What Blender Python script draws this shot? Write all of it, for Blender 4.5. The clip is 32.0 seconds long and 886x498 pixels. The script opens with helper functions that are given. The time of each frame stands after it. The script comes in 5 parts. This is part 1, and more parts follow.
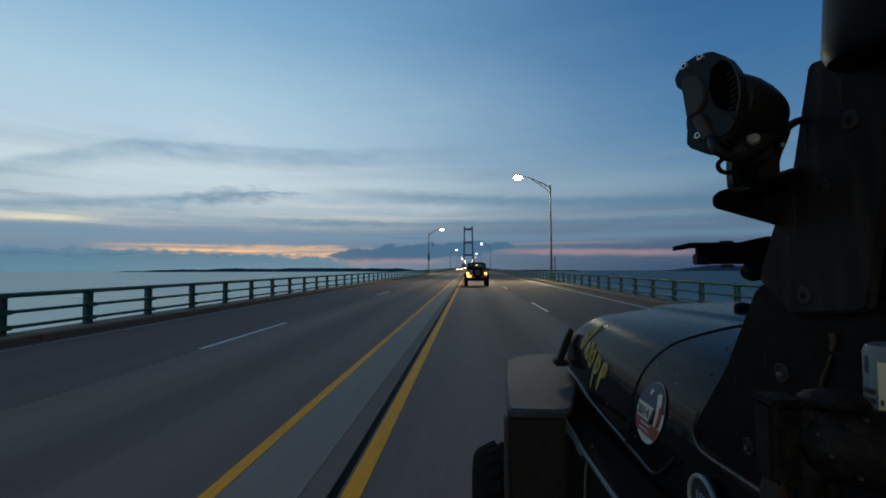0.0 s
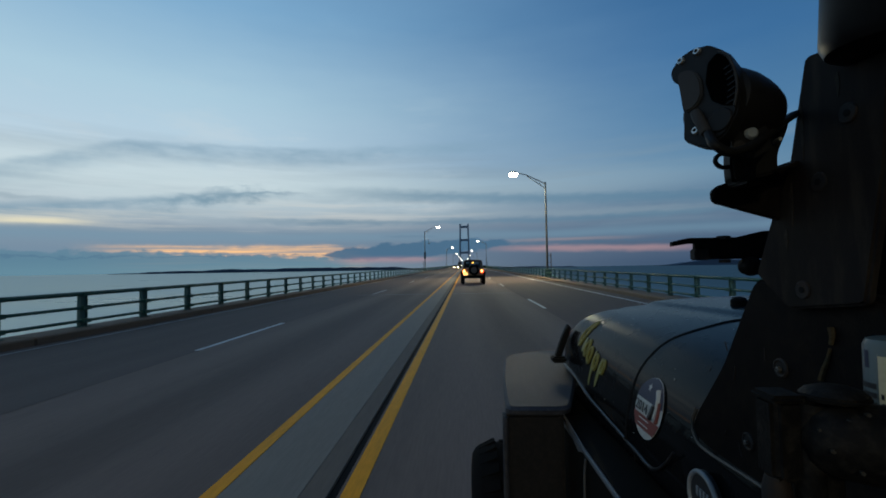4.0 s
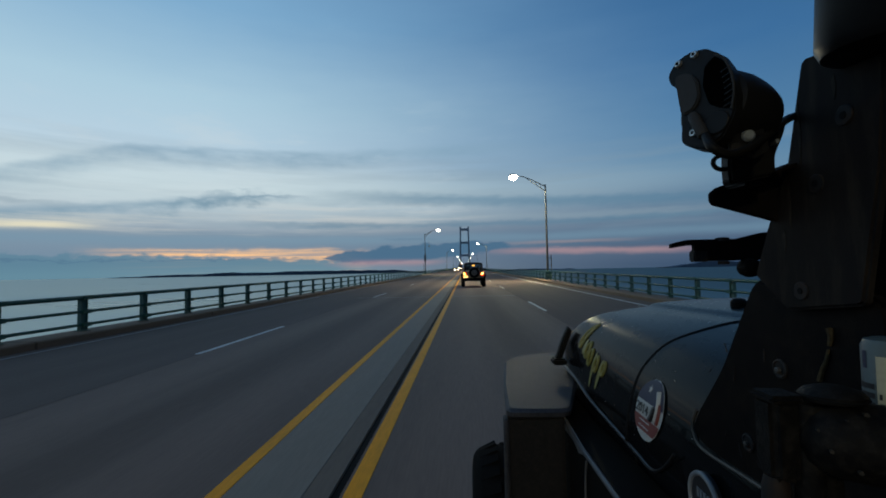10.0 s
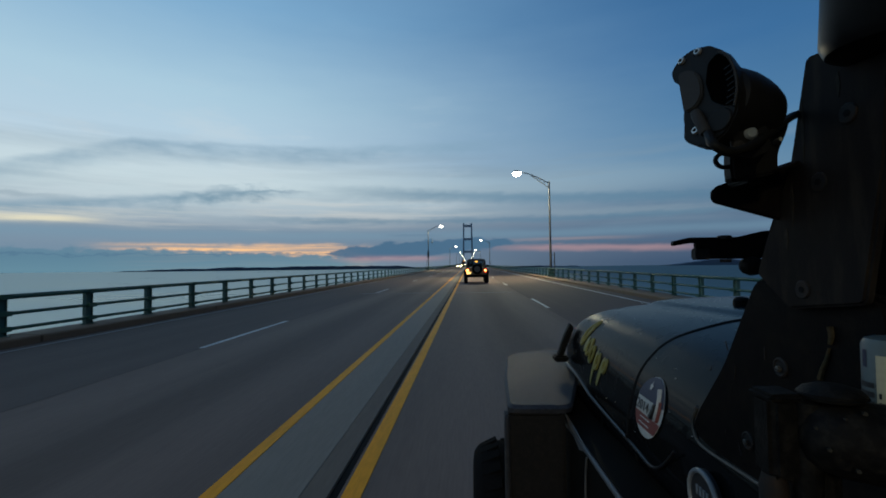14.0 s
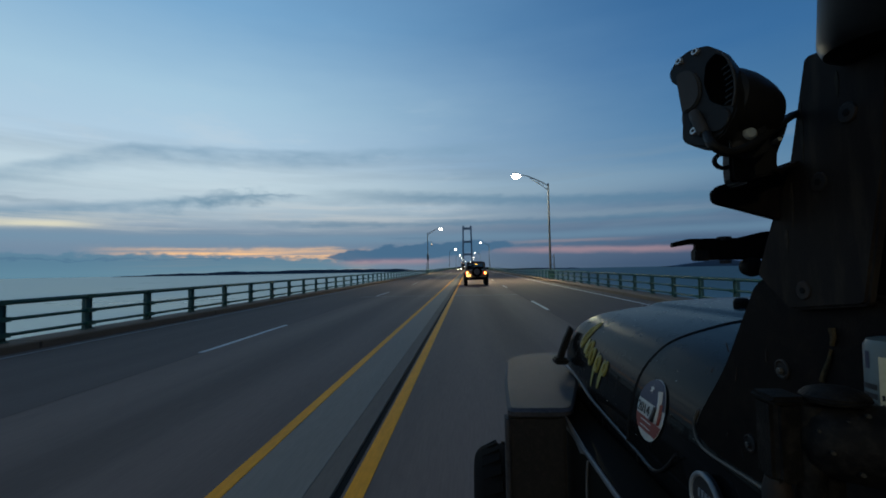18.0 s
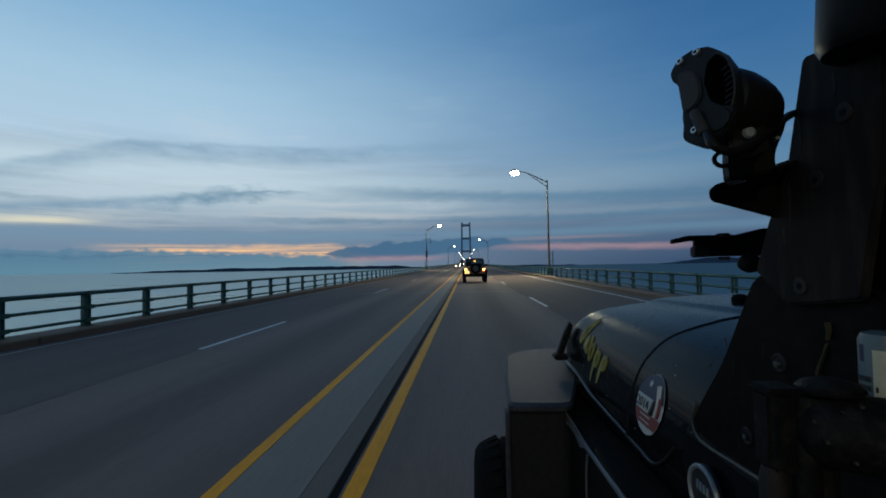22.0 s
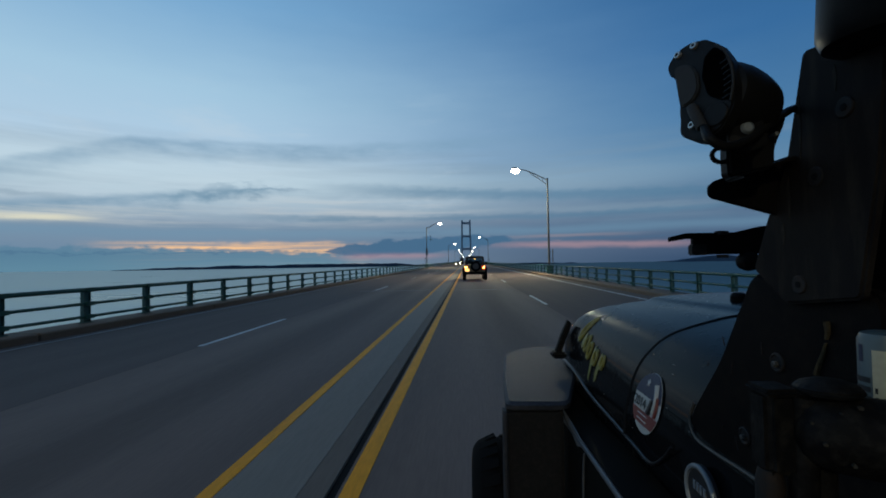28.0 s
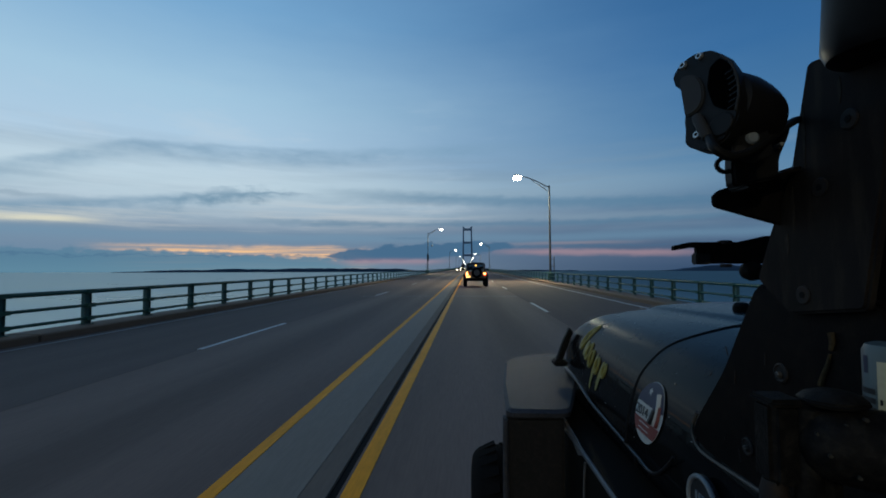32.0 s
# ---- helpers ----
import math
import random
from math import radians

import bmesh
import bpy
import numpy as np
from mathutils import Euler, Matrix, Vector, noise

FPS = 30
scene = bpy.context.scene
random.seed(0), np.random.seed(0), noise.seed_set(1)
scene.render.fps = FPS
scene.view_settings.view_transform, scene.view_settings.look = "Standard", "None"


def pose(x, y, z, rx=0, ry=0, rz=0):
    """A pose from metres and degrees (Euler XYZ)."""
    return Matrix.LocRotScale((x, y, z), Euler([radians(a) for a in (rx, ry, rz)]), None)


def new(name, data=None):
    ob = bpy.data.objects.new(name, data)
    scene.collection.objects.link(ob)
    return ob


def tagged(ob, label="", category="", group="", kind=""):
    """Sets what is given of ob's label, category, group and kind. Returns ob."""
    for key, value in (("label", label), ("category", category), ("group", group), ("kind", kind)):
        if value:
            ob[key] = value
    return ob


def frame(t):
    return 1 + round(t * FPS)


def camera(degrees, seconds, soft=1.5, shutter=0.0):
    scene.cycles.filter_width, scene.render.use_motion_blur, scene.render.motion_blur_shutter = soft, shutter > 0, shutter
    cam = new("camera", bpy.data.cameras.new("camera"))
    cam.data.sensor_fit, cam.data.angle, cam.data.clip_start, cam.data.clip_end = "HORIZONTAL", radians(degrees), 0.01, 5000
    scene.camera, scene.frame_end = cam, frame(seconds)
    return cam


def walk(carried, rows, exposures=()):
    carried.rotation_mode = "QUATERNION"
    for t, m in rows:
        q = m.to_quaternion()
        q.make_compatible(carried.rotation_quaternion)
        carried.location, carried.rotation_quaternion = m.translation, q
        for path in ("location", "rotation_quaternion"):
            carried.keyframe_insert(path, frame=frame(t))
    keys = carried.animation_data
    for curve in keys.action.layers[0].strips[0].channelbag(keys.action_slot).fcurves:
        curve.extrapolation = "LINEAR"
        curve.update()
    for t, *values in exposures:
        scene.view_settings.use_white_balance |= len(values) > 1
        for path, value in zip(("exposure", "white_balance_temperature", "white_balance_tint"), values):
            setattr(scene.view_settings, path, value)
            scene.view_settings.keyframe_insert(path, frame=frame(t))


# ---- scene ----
cam = camera(90.0, 32.0, soft=1.8)
PATH = [
    (0.0, pose(0.0019, -0.0048, 1.4497, 92.37, 0.15, 2.65)),
    (0.5, pose(0.0047, 0.0003, 1.4475, 92.34, 0.38, 2.53)),
    (1.0, pose(-0.0017, 0.0054, 1.4520, 92.24, 1.22, 1.75)),
    (1.5, pose(0.0061, 0.0022, 1.4521, 92.10, 1.10, 2.43)),
    (2.0, pose(0.0051, 0.0013, 1.4517, 92.12, 1.45, 2.26)),
    (2.5, pose(0.0038, 0.0001, 1.4525, 91.97, 1.31, 2.26)),
    (3.0, pose(0.0012, 0.0015, 1.4553, 91.67, 1.33, 2.03)),
    (3.5, pose(-0.0001, 0.0006, 1.4527, 91.89, 0.93, 2.12)),
    (5.5, pose(0.0069, 0.0022, 1.4503, 92.35, 1.12, 2.40)),
    (6.0, pose(0.0056, -0.0020, 1.4498, 92.48, 0.95, 2.54)),
    (6.5, pose(0.0025, 0.0016, 1.4540, 91.81, 1.42, 2.15)),
    (7.0, pose(0.0048, 0.0034, 1.4491, 92.16, 0.76, 2.38)),
    (7.5, pose(0.0019, -0.0003, 1.4543, 91.95, 1.38, 2.34)),
    (8.0, pose(0.0014, 0.0044, 1.4514, 92.00, 1.05, 2.02)),
    (8.5, pose(0.0001, 0.0018, 1.4509, 92.22, 1.10, 1.99)),
    (9.0, pose(0.0000, -0.0000, 1.4500, 92.56, 1.10, 2.04)),
    (9.5, pose(0.0018, 0.0015, 1.4511, 92.32, 1.69, 1.97)),
    (10.0, pose(0.0013, -0.0023, 1.4509, 92.45, 1.13, 2.21)),
    (10.5, pose(0.0053, 0.0002, 1.4505, 92.36, 1.15, 2.37)),
    (11.0, pose(0.0037, 0.0005, 1.4491, 92.36, 1.07, 2.24)),
    (11.5, pose(0.0031, -0.0030, 1.4503, 92.26, 1.22, 2.34)),
    (12.0, pose(0.0006, -0.0008, 1.4514, 92.10, 1.14, 2.15)),
    (12.5, pose(0.0051, -0.0020, 1.4514, 92.00, 0.91, 2.59)),
    (13.0, pose(0.0090, 0.0024, 1.4504, 91.88, 1.06, 2.58)),
    (13.5, pose(0.0076, 0.0012, 1.4496, 91.99, 1.03, 2.55)),
    (14.0, pose(0.0038, -0.0038, 1.4505, 91.97, 0.71, 2.60)),
    (14.5, pose(0.0054, -0.0002, 1.4488, 92.24, 0.66, 2.52)),
    (16.5, pose(0.0042, -0.0028, 1.4490, 92.31, 0.70, 2.51)),
    (17.0, pose(0.0020, -0.0000, 1.4492, 92.35, 0.69, 2.32)),
    (17.5, pose(0.0025, -0.0010, 1.4545, 91.80, 1.20, 2.45)),
    (18.0, pose(0.0058, 0.0006, 1.4509, 92.33, 1.09, 2.56)),
    (18.5, pose(0.0043, -0.0011, 1.4500, 92.22, 1.06, 2.47)),
    (19.0, pose(0.0012, -0.0077, 1.4513, 92.58, 1.14, 2.61)),
    (19.5, pose(0.0022, -0.0074, 1.4521, 92.09, 1.11, 2.70)),
    (20.0, pose(0.0052, -0.0067, 1.4498, 92.13, 0.65, 2.86)),
    (20.5, pose(0.0069, -0.0040, 1.4501, 92.30, 0.80, 2.82)),
    (21.0, pose(0.0029, -0.0057, 1.4533, 92.28, 1.44, 2.63)),
    (21.5, pose(0.0040, -0.0020, 1.4505, 92.42, 1.29, 2.50)),
    (22.0, pose(-0.0016, -0.0104, 1.4501, 91.91, 1.07, 2.39)),
    (22.5, pose(0.0009, -0.0016, 1.4530, 91.88, 0.53, 2.45)),
    (23.0, pose(0.0056, 0.0011, 1.4535, 92.08, 1.25, 2.55)),
    (23.5, pose(0.0076, 0.0023, 1.4539, 92.15, 1.61, 2.48)),
    (24.0, pose(0.0059, -0.0032, 1.4509, 91.95, 1.35, 2.58)),
    (24.5, pose(0.0048, -0.0010, 1.4500, 92.00, 0.61, 2.58)),
    (25.0, pose(0.0066, -0.0006, 1.4474, 92.23, 0.58, 2.61)),
    (25.5, pose(0.0095, -0.0036, 1.4488, 92.16, 0.81, 2.95)),
    (27.5, pose(0.0065, -0.0027, 1.4518, 91.66, 1.30, 2.61)),
    (28.0, pose(0.0069, -0.0009, 1.4495, 91.62, 0.95, 2.41)),
    (28.5, pose(0.0043, -0.0050, 1.4513, 92.31, 1.19, 2.54)),
    (29.0, pose(0.0032, -0.0059, 1.4469, 92.14, 0.13, 2.78)),
    (29.5, pose(0.0106, -0.0044, 1.4482, 92.15, 1.09, 2.94)),
    (30.0, pose(0.0055, -0.0077, 1.4482, 92.06, 0.82, 2.72)),
    (30.5, pose(0.0037, -0.0057, 1.4483, 92.46, 0.32, 2.75)),
    (31.0, pose(0.0055, -0.0043, 1.4490, 92.31, 0.05, 2.80)),
    (31.5, pose(0.0088, -0.0017, 1.4474, 92.26, 0.48, 2.80)),
    (32.0, pose(0.0031, -0.0026, 1.4492, 92.40, 0.21, 2.54)),
]
# the camera's white balance cools a little on the way
walk(cam, PATH, exposures=[(0.0, -0.02, 6620, 10), (6.0, 0.0, 6740, 10), (14.0, 0.0, 6680, 10), (17.0, -0.04, 6500, 10), (20.0, -0.10, 6260, 10),
                           (23.0, -0.08, 6320, 10), (28.0, -0.08, 6250, 10), (32.0, -0.09, 6230, 10)])

# ------------------------------------------------------------------ world
class V:
    """A value in a node tree, with arithmetic."""
    tree = None

    def __init__(self, sock):
        self.s = sock

    @staticmethod
    def op(kind, *args, clamp=False):
        n = V.tree.nodes.new("ShaderNodeMath")
        n.operation, n.use_clamp = kind, clamp
        for i, a in enumerate(args):
            if isinstance(a, V):
                V.tree.links.new(a.s, n.inputs[i])
            else:
                n.inputs[i].default_value = a
        return V(n.outputs[0])

    def __add__(self, o): return V.op("ADD", self, o)
    def __radd__(self, o): return V.op("ADD", self, o)
    def __sub__(self, o): return V.op("SUBTRACT", self, o)
    def __rsub__(self, o): return V.op("SUBTRACT", o, self)
    def __mul__(self, o): return V.op("MULTIPLY", self, o)
    def __rmul__(self, o): return V.op("MULTIPLY", self, o)
    def __truediv__(self, o): return V.op("DIVIDE", self, o)


def srgb(r, g, b, k=1.0):
    f = lambda c: ((c / 255 + 0.055) / 1.055) ** 2.4 if c > 10 else c / 255 / 12.92
    return (f(r) * k * 1.27, f(g) * k * 1.17, f(b) * k * 1.03, 1.0)


def smooth(a, b, x):
    n = V.tree.nodes.new("ShaderNodeMapRange")
    n.interpolation_type = "SMOOTHSTEP"
    V.tree.links.new(x.s, n.inputs[0])
    n.inputs[1].default_value, n.inputs[2].default_value = a, b
    return V(n.outputs[0])


def ramp_of(x, stops):
    n = V.tree.nodes.new("ShaderNodeValToRGB")
    els = n.color_ramp.elements
    while len(els) < len(stops):
        els.new(0.5)
    for e, (p, c) in zip(els, stops):
        e.position, e.color = p, c
    V.tree.links.new(x.s, n.inputs[0])
    return n.outputs[0]


def mix_col(fac, a, b):
    n = V.tree.nodes.new("ShaderNodeMix")
    n.data_type = "RGBA"
    if isinstance(fac, V):
        V.tree.links.new(fac.s, n.inputs[0])
    else:
        n.inputs[0].default_value = fac
    for i, c in ((6, a), (7, b)):
        if isinstance(c, tuple):
            n.inputs[i].default_value = c
        else:
            V.tree.links.new(c, n.inputs[i])
    return n.outputs[2]


def build_sky():
    """Dusk sky: sun just set ahead on the left, layered stratus over a thin peach and pink afterglow."""
    world = bpy.data.worlds.new("dusk_sky")
    scene.world = world
    world.use_nodes = True
    t = V.tree = world.node_tree
    t.nodes.clear()
    co = t.nodes.new("ShaderNodeTexCoord")
    sep = t.nodes.new("ShaderNodeSeparateXYZ")
    t.links.new(co.outputs["Generated"], sep.inputs[0])
    X, Y, Z = (V(sep.outputs[i]) for i in range(3))
    az = V.op("ARCTAN2", X, Y)
    el = V.op("ARCSINE", Z)

    def fbm(sx, sy, detail=5.0, seed=0.0, rough=0.55):
        c = t.nodes.new("ShaderNodeCombineXYZ")
        t.links.new((az * sx).s, c.inputs[0])
        t.links.new((el * sy).s, c.inputs[1])
        c.inputs[2].default_value = seed
        n = t.nodes.new("ShaderNodeTexNoise")
        n.inputs["Scale"].default_value, n.inputs["Detail"].default_value = 1.0, detail
        n.inputs["Roughness"].default_value = rough
        t.links.new(c.outputs[0], n.inputs["Vector"])
        return V(n.outputs[0]) - 0.5

    w1 = fbm(3.0, 14.0, 4.0, 1.3)
    w2 = fbm(9.0, 30.0, 5.0, 4.7)
    w3 = fbm(26.0, 60.0, 4.0, 9.1)
    streak = fbm(2.2, 34.0, 5.0, 7.7)
    warp = w1 * 0.03 + w2 * 0.018
    e = el + warp * smooth(0.03, 0.12, el)

    pos = V.op("DIVIDE", V.op("MAXIMUM", e, 0.0), 1.6)
    P = lambda a: a / 1.6
    left = ramp_of(pos, [
        (P(0.0), srgb(118, 142, 168)), (P(0.035), srgb(104, 132, 162)), (P(0.075), srgb(116, 138, 165)),
        (P(0.105), srgb(156, 178, 200)), (P(0.16), srgb(174, 200, 221)), (P(0.235), srgb(164, 195, 225)),
        (P(0.34), srgb(152, 190, 222)), (P(0.5), srgb(112, 160, 206)), (P(0.8), srgb(76, 126, 182)), (P(1.5), srgb(48, 92, 148))])
    right = ramp_of(pos, [
        (P(0.0), srgb(48, 72, 106)), (P(0.03), srgb(66, 86, 118)), (P(0.075), srgb(68, 93, 127)),
        (P(0.12), srgb(80, 112, 147)), (P(0.18), srgb(84, 126, 166)), (P(0.28), srgb(70, 117, 165)),
        (P(0.4), srgb(53, 103, 158)), (P(0.6), srgb(41, 88, 143)), (P(0.9), srgb(38, 80, 131)), (P(1.5), srgb(34, 70, 116))])
    side = smooth(-0.62, 0.62, az + w1 * 0.12)
    col = mix_col(side, left, right)
    # behind, towards the night, the sky is darker
    back = smooth(0.9, 2.4, V.op("ABSOLUTE", az + 0.5)) * 0.75
    col = mix_col(back, col, srgb(40, 66, 104))

    def band(center, width, a0, a1, soft=0.12, power=2.0, bow=None):
        """A soft streak round an elevation between two azimuths; it may bow."""
        c = center if bow is None else center + bow
        d = (el + warp * 0.5 - c) / width if not isinstance(c, V) else (el + warp * 0.5 - c) * (1.0 / width)
        g = V.op("EXPONENT", V.op("MULTIPLY", V.op("POWER", V.op("ABSOLUTE", d), power), -1.0))
        return g * smooth(a0 - soft, a0 + soft, az) * (1.0 - smooth(a1 - soft, a1 + soft, az))

    def line(a0, a1, v0, v1):
        """A value that runs from v0 to v1 between two azimuths."""
        n = t.nodes.new("ShaderNodeMapRange")
        t.links.new(az.s, n.inputs[0])
        for i, q in enumerate((a0, a1, v0, v1)):
            n.inputs[i + 1].default_value = q
        return V(n.outputs[0])

    def layer(center, up, down, a0, a1, soft=0.1, ragged=0.0):
        """A cloud layer with a sharper upper than lower side (or the reverse) round an elevation line."""
        d = el + warp * 0.25 + w3 * ragged - center
        g = (1.0 - smooth(0.0, up, d)) * smooth(-down, 0.0, d)
        return g * smooth(a0 - soft, a0 + soft, az) * (1.0 - smooth(a1 - soft, a1 + soft, az))

    veil = smooth(-0.06, 0.2, streak) * smooth(0.05, 0.1, el) * (1.0 - smooth(0.20, 0.28, el))
    col = mix_col(veil * 0.42, col, srgb(112, 140, 168))
    mottle = smooth(0.0, 0.25, fbm(5.0, 18.0, 6.0, 12.4, 0.62)) * smooth(0.06, 0.14, el) * (1.0 - smooth(0.24, 0.40, el)) * (1.0 - smooth(-0.2, 0.25, az))
    col = mix_col(mottle * 0.42, col, srgb(178, 199, 220))
    # pale field under the arched streak
    col = mix_col(band(0.185, 0.040, -1.4, -0.15, 0.25) * 0.50, col, srgb(181, 205, 224))
    col = mix_col(band(0.170, 0.030, -0.25, 0.55, 0.2) * 0.22, col, srgb(150, 176, 196))
    arch = line(-0.86, -0.66, 0.158, 0.230) + line(-0.66, 0.05, 0.0, 0.036)
    streaky = 0.62 + w2 * 1.5 + w3 * 0.6
    col = mix_col(layer(arch, 0.014, 0.042, -1.05, -0.22, 0.16, 0.014) * streaky * 0.80, col, srgb(112, 148, 180))
    col = mix_col(layer(arch, 0.018, 0.034, -0.30, 0.10, 0.16, 0.016) * streaky * 0.48, col, srgb(108, 146, 178))
    # ragged lower wisps, thicker at their right end
    rise = line(-0.95, -0.42, 0.086, 0.158) + w3 * 0.010
    col = mix_col(layer(rise, 0.016, 0.040, -1.1, -0.48, 0.10, 0.026) * (0.70 + w2 * 1.5 + w3), col, srgb(114, 148, 178))
    col = mix_col(layer(rise, 0.010, 0.026, -0.60, -0.40, 0.05, 0.05) * (0.62 + w3 * 1.6), col, srgb(102, 138, 168))
    puff = layer(line(-0.56, -0.42, 0.150, 0.166), 0.010, 0.014, -0.53, -0.44, 0.03, 0.06)
    col = mix_col(puff * 0.32, col, srgb(104, 138, 168))
    col = mix_col(layer(0.158, 0.004, 0.008, -0.43, -0.34, 0.04, 0.02) * 0.45, col, srgb(108, 138, 168))
    col = mix_col(layer(line(-1.0, -0.7, 0.132, 0.120), 0.006, 0.010, -1.3, -0.76, 0.06, 0.02) * 0.4, col, srgb(112, 140, 166))
    # pale rosy breaks between the wisps
    fleck = smooth(-0.08, 0.16, fbm(3.2, 70.0, 5.0, 31.0, 0.6))
    col = mix_col(band(0.118, 0.026, -0.46, 0.02, 0.12) * fleck * 0.42, col, srgb(192, 200, 208))
    col = mix_col(band(0.092, 0.016, -1.3, -0.30, 0.16) * fleck * 0.55, col, srgb(196, 204, 206))
    # slate streaks over the bridge
    col = mix_col(layer(line(-0.3, 0.5, 0.168, 0.130), 0.016, 0.024, -0.2, 0.6, 0.2, 0.016) * 0.55, col, srgb(72, 116, 152))
    col = mix_col(layer(line(-0.3, 0.5, 0.122, 0.104), 0.012, 0.016, -0.2, 0.55, 0.2, 0.010) * 0.24, col, srgb(134, 160, 182))
    col = mix_col(layer(0.098, 0.010, 0.012, -0.45, 0.6, 0.2, 0.012) * 0.50, col, srgb(76, 118, 152))
    # pale yellow gleam low on the far left
    col = mix_col(band(0.0845, 0.0062, -1.5, -0.73, 0.05) * (0.45 + 0.45 * fleck), col, srgb(212, 214, 198))
    # slate bank above the afterglow
    col = mix_col(band(0.066, 0.013, -1.4, 1.2, 0.2) * 0.55, col, srgb(102, 140, 172))
    # afterglow: peach at the left, dusky pink at the right
    glow = (1.0 - smooth(0.038, 0.052, el + w2 * 0.022 + w3 * 0.012)) * smooth(-0.76, -0.56, az) * (1.0 - smooth(-0.30, -0.18, az))
    glow = glow * (0.30 + 0.70 * smooth(-0.12, 0.12, fbm(5.0, 210.0, 4.0, 21.0)))
    col = mix_col(glow * 0.92, col, srgb(232, 190, 146))
    pk = line(0.05, 0.5, 0.036, 0.028)
    col = mix_col(layer(pk, 0.010, 0.012, 0.10, 0.48, 0.10, 0.006) * 0.62, col, srgb(160, 136, 150))
    col = mix_col(layer(0.052, 0.006, 0.006, 0.12, 0.34, 0.10) * 0.30, col, srgb(164, 146, 150))
    # low cumulus bank in front of the peach glow, with ragged tops
    tops = line(-0.62, -0.30, 0.035, 0.019) + w3 * 0.036 + w2 * 0.014
    bank = (1.0 - smooth(-0.004, 0.005, el - tops)) * (1.0 - smooth(-0.28, -0.16, az)) * smooth(-1.3, -0.9, az)
    col = mix_col(bank * 0.95, col, ramp_of(V.op("MULTIPLY", V.op("MAXIMUM", el, 0.0), 25.0), [(0.0, srgb(86, 128, 156)), (0.5, srgb(81, 122, 152)), (1.0, srgb(86, 124, 155))]))
    # lens shaped blue cloud that tapers to the right
    mid = line(-0.29, 0.07, 0.0255, 0.0455)
    wide = (az + 0.095) * (az + 0.095) * 22.0
    thick = V.op("MAXIMUM", V.op("SUBTRACT", 1.0, wide * wide), 0.0) * 0.0160
    lens = smooth(-0.003, 0.003, thick - V.op("ABSOLUTE", el - mid - w3 * 0.026 - w2 * 0.008))
    col = mix_col(lens * 0.95, col, srgb(64, 101, 137))
    col = mix_col(layer(0.0665, 0.003, 0.006, -0.16, -0.06, 0.03, 0.01) * 0.5, col, srgb(88, 118, 150))
    col = mix_col(band(0.0125, 0.0055, -0.27, -0.05, 0.05) * 0.55, col, srgb(158, 132, 148))
    # under the horizon
    col = mix_col(smooth(0.0, -0.05, el), col, srgb(84, 104, 126))
    bg = t.nodes.new("ShaderNodeBackground")
    bg.inputs[1].default_value = 1.0
    t.links.new(col, bg.inputs[0])
    out = t.nodes.new("ShaderNodeOutputWorld")
    t.links.new(bg.outputs[0], out.inputs[0])


build_sky()

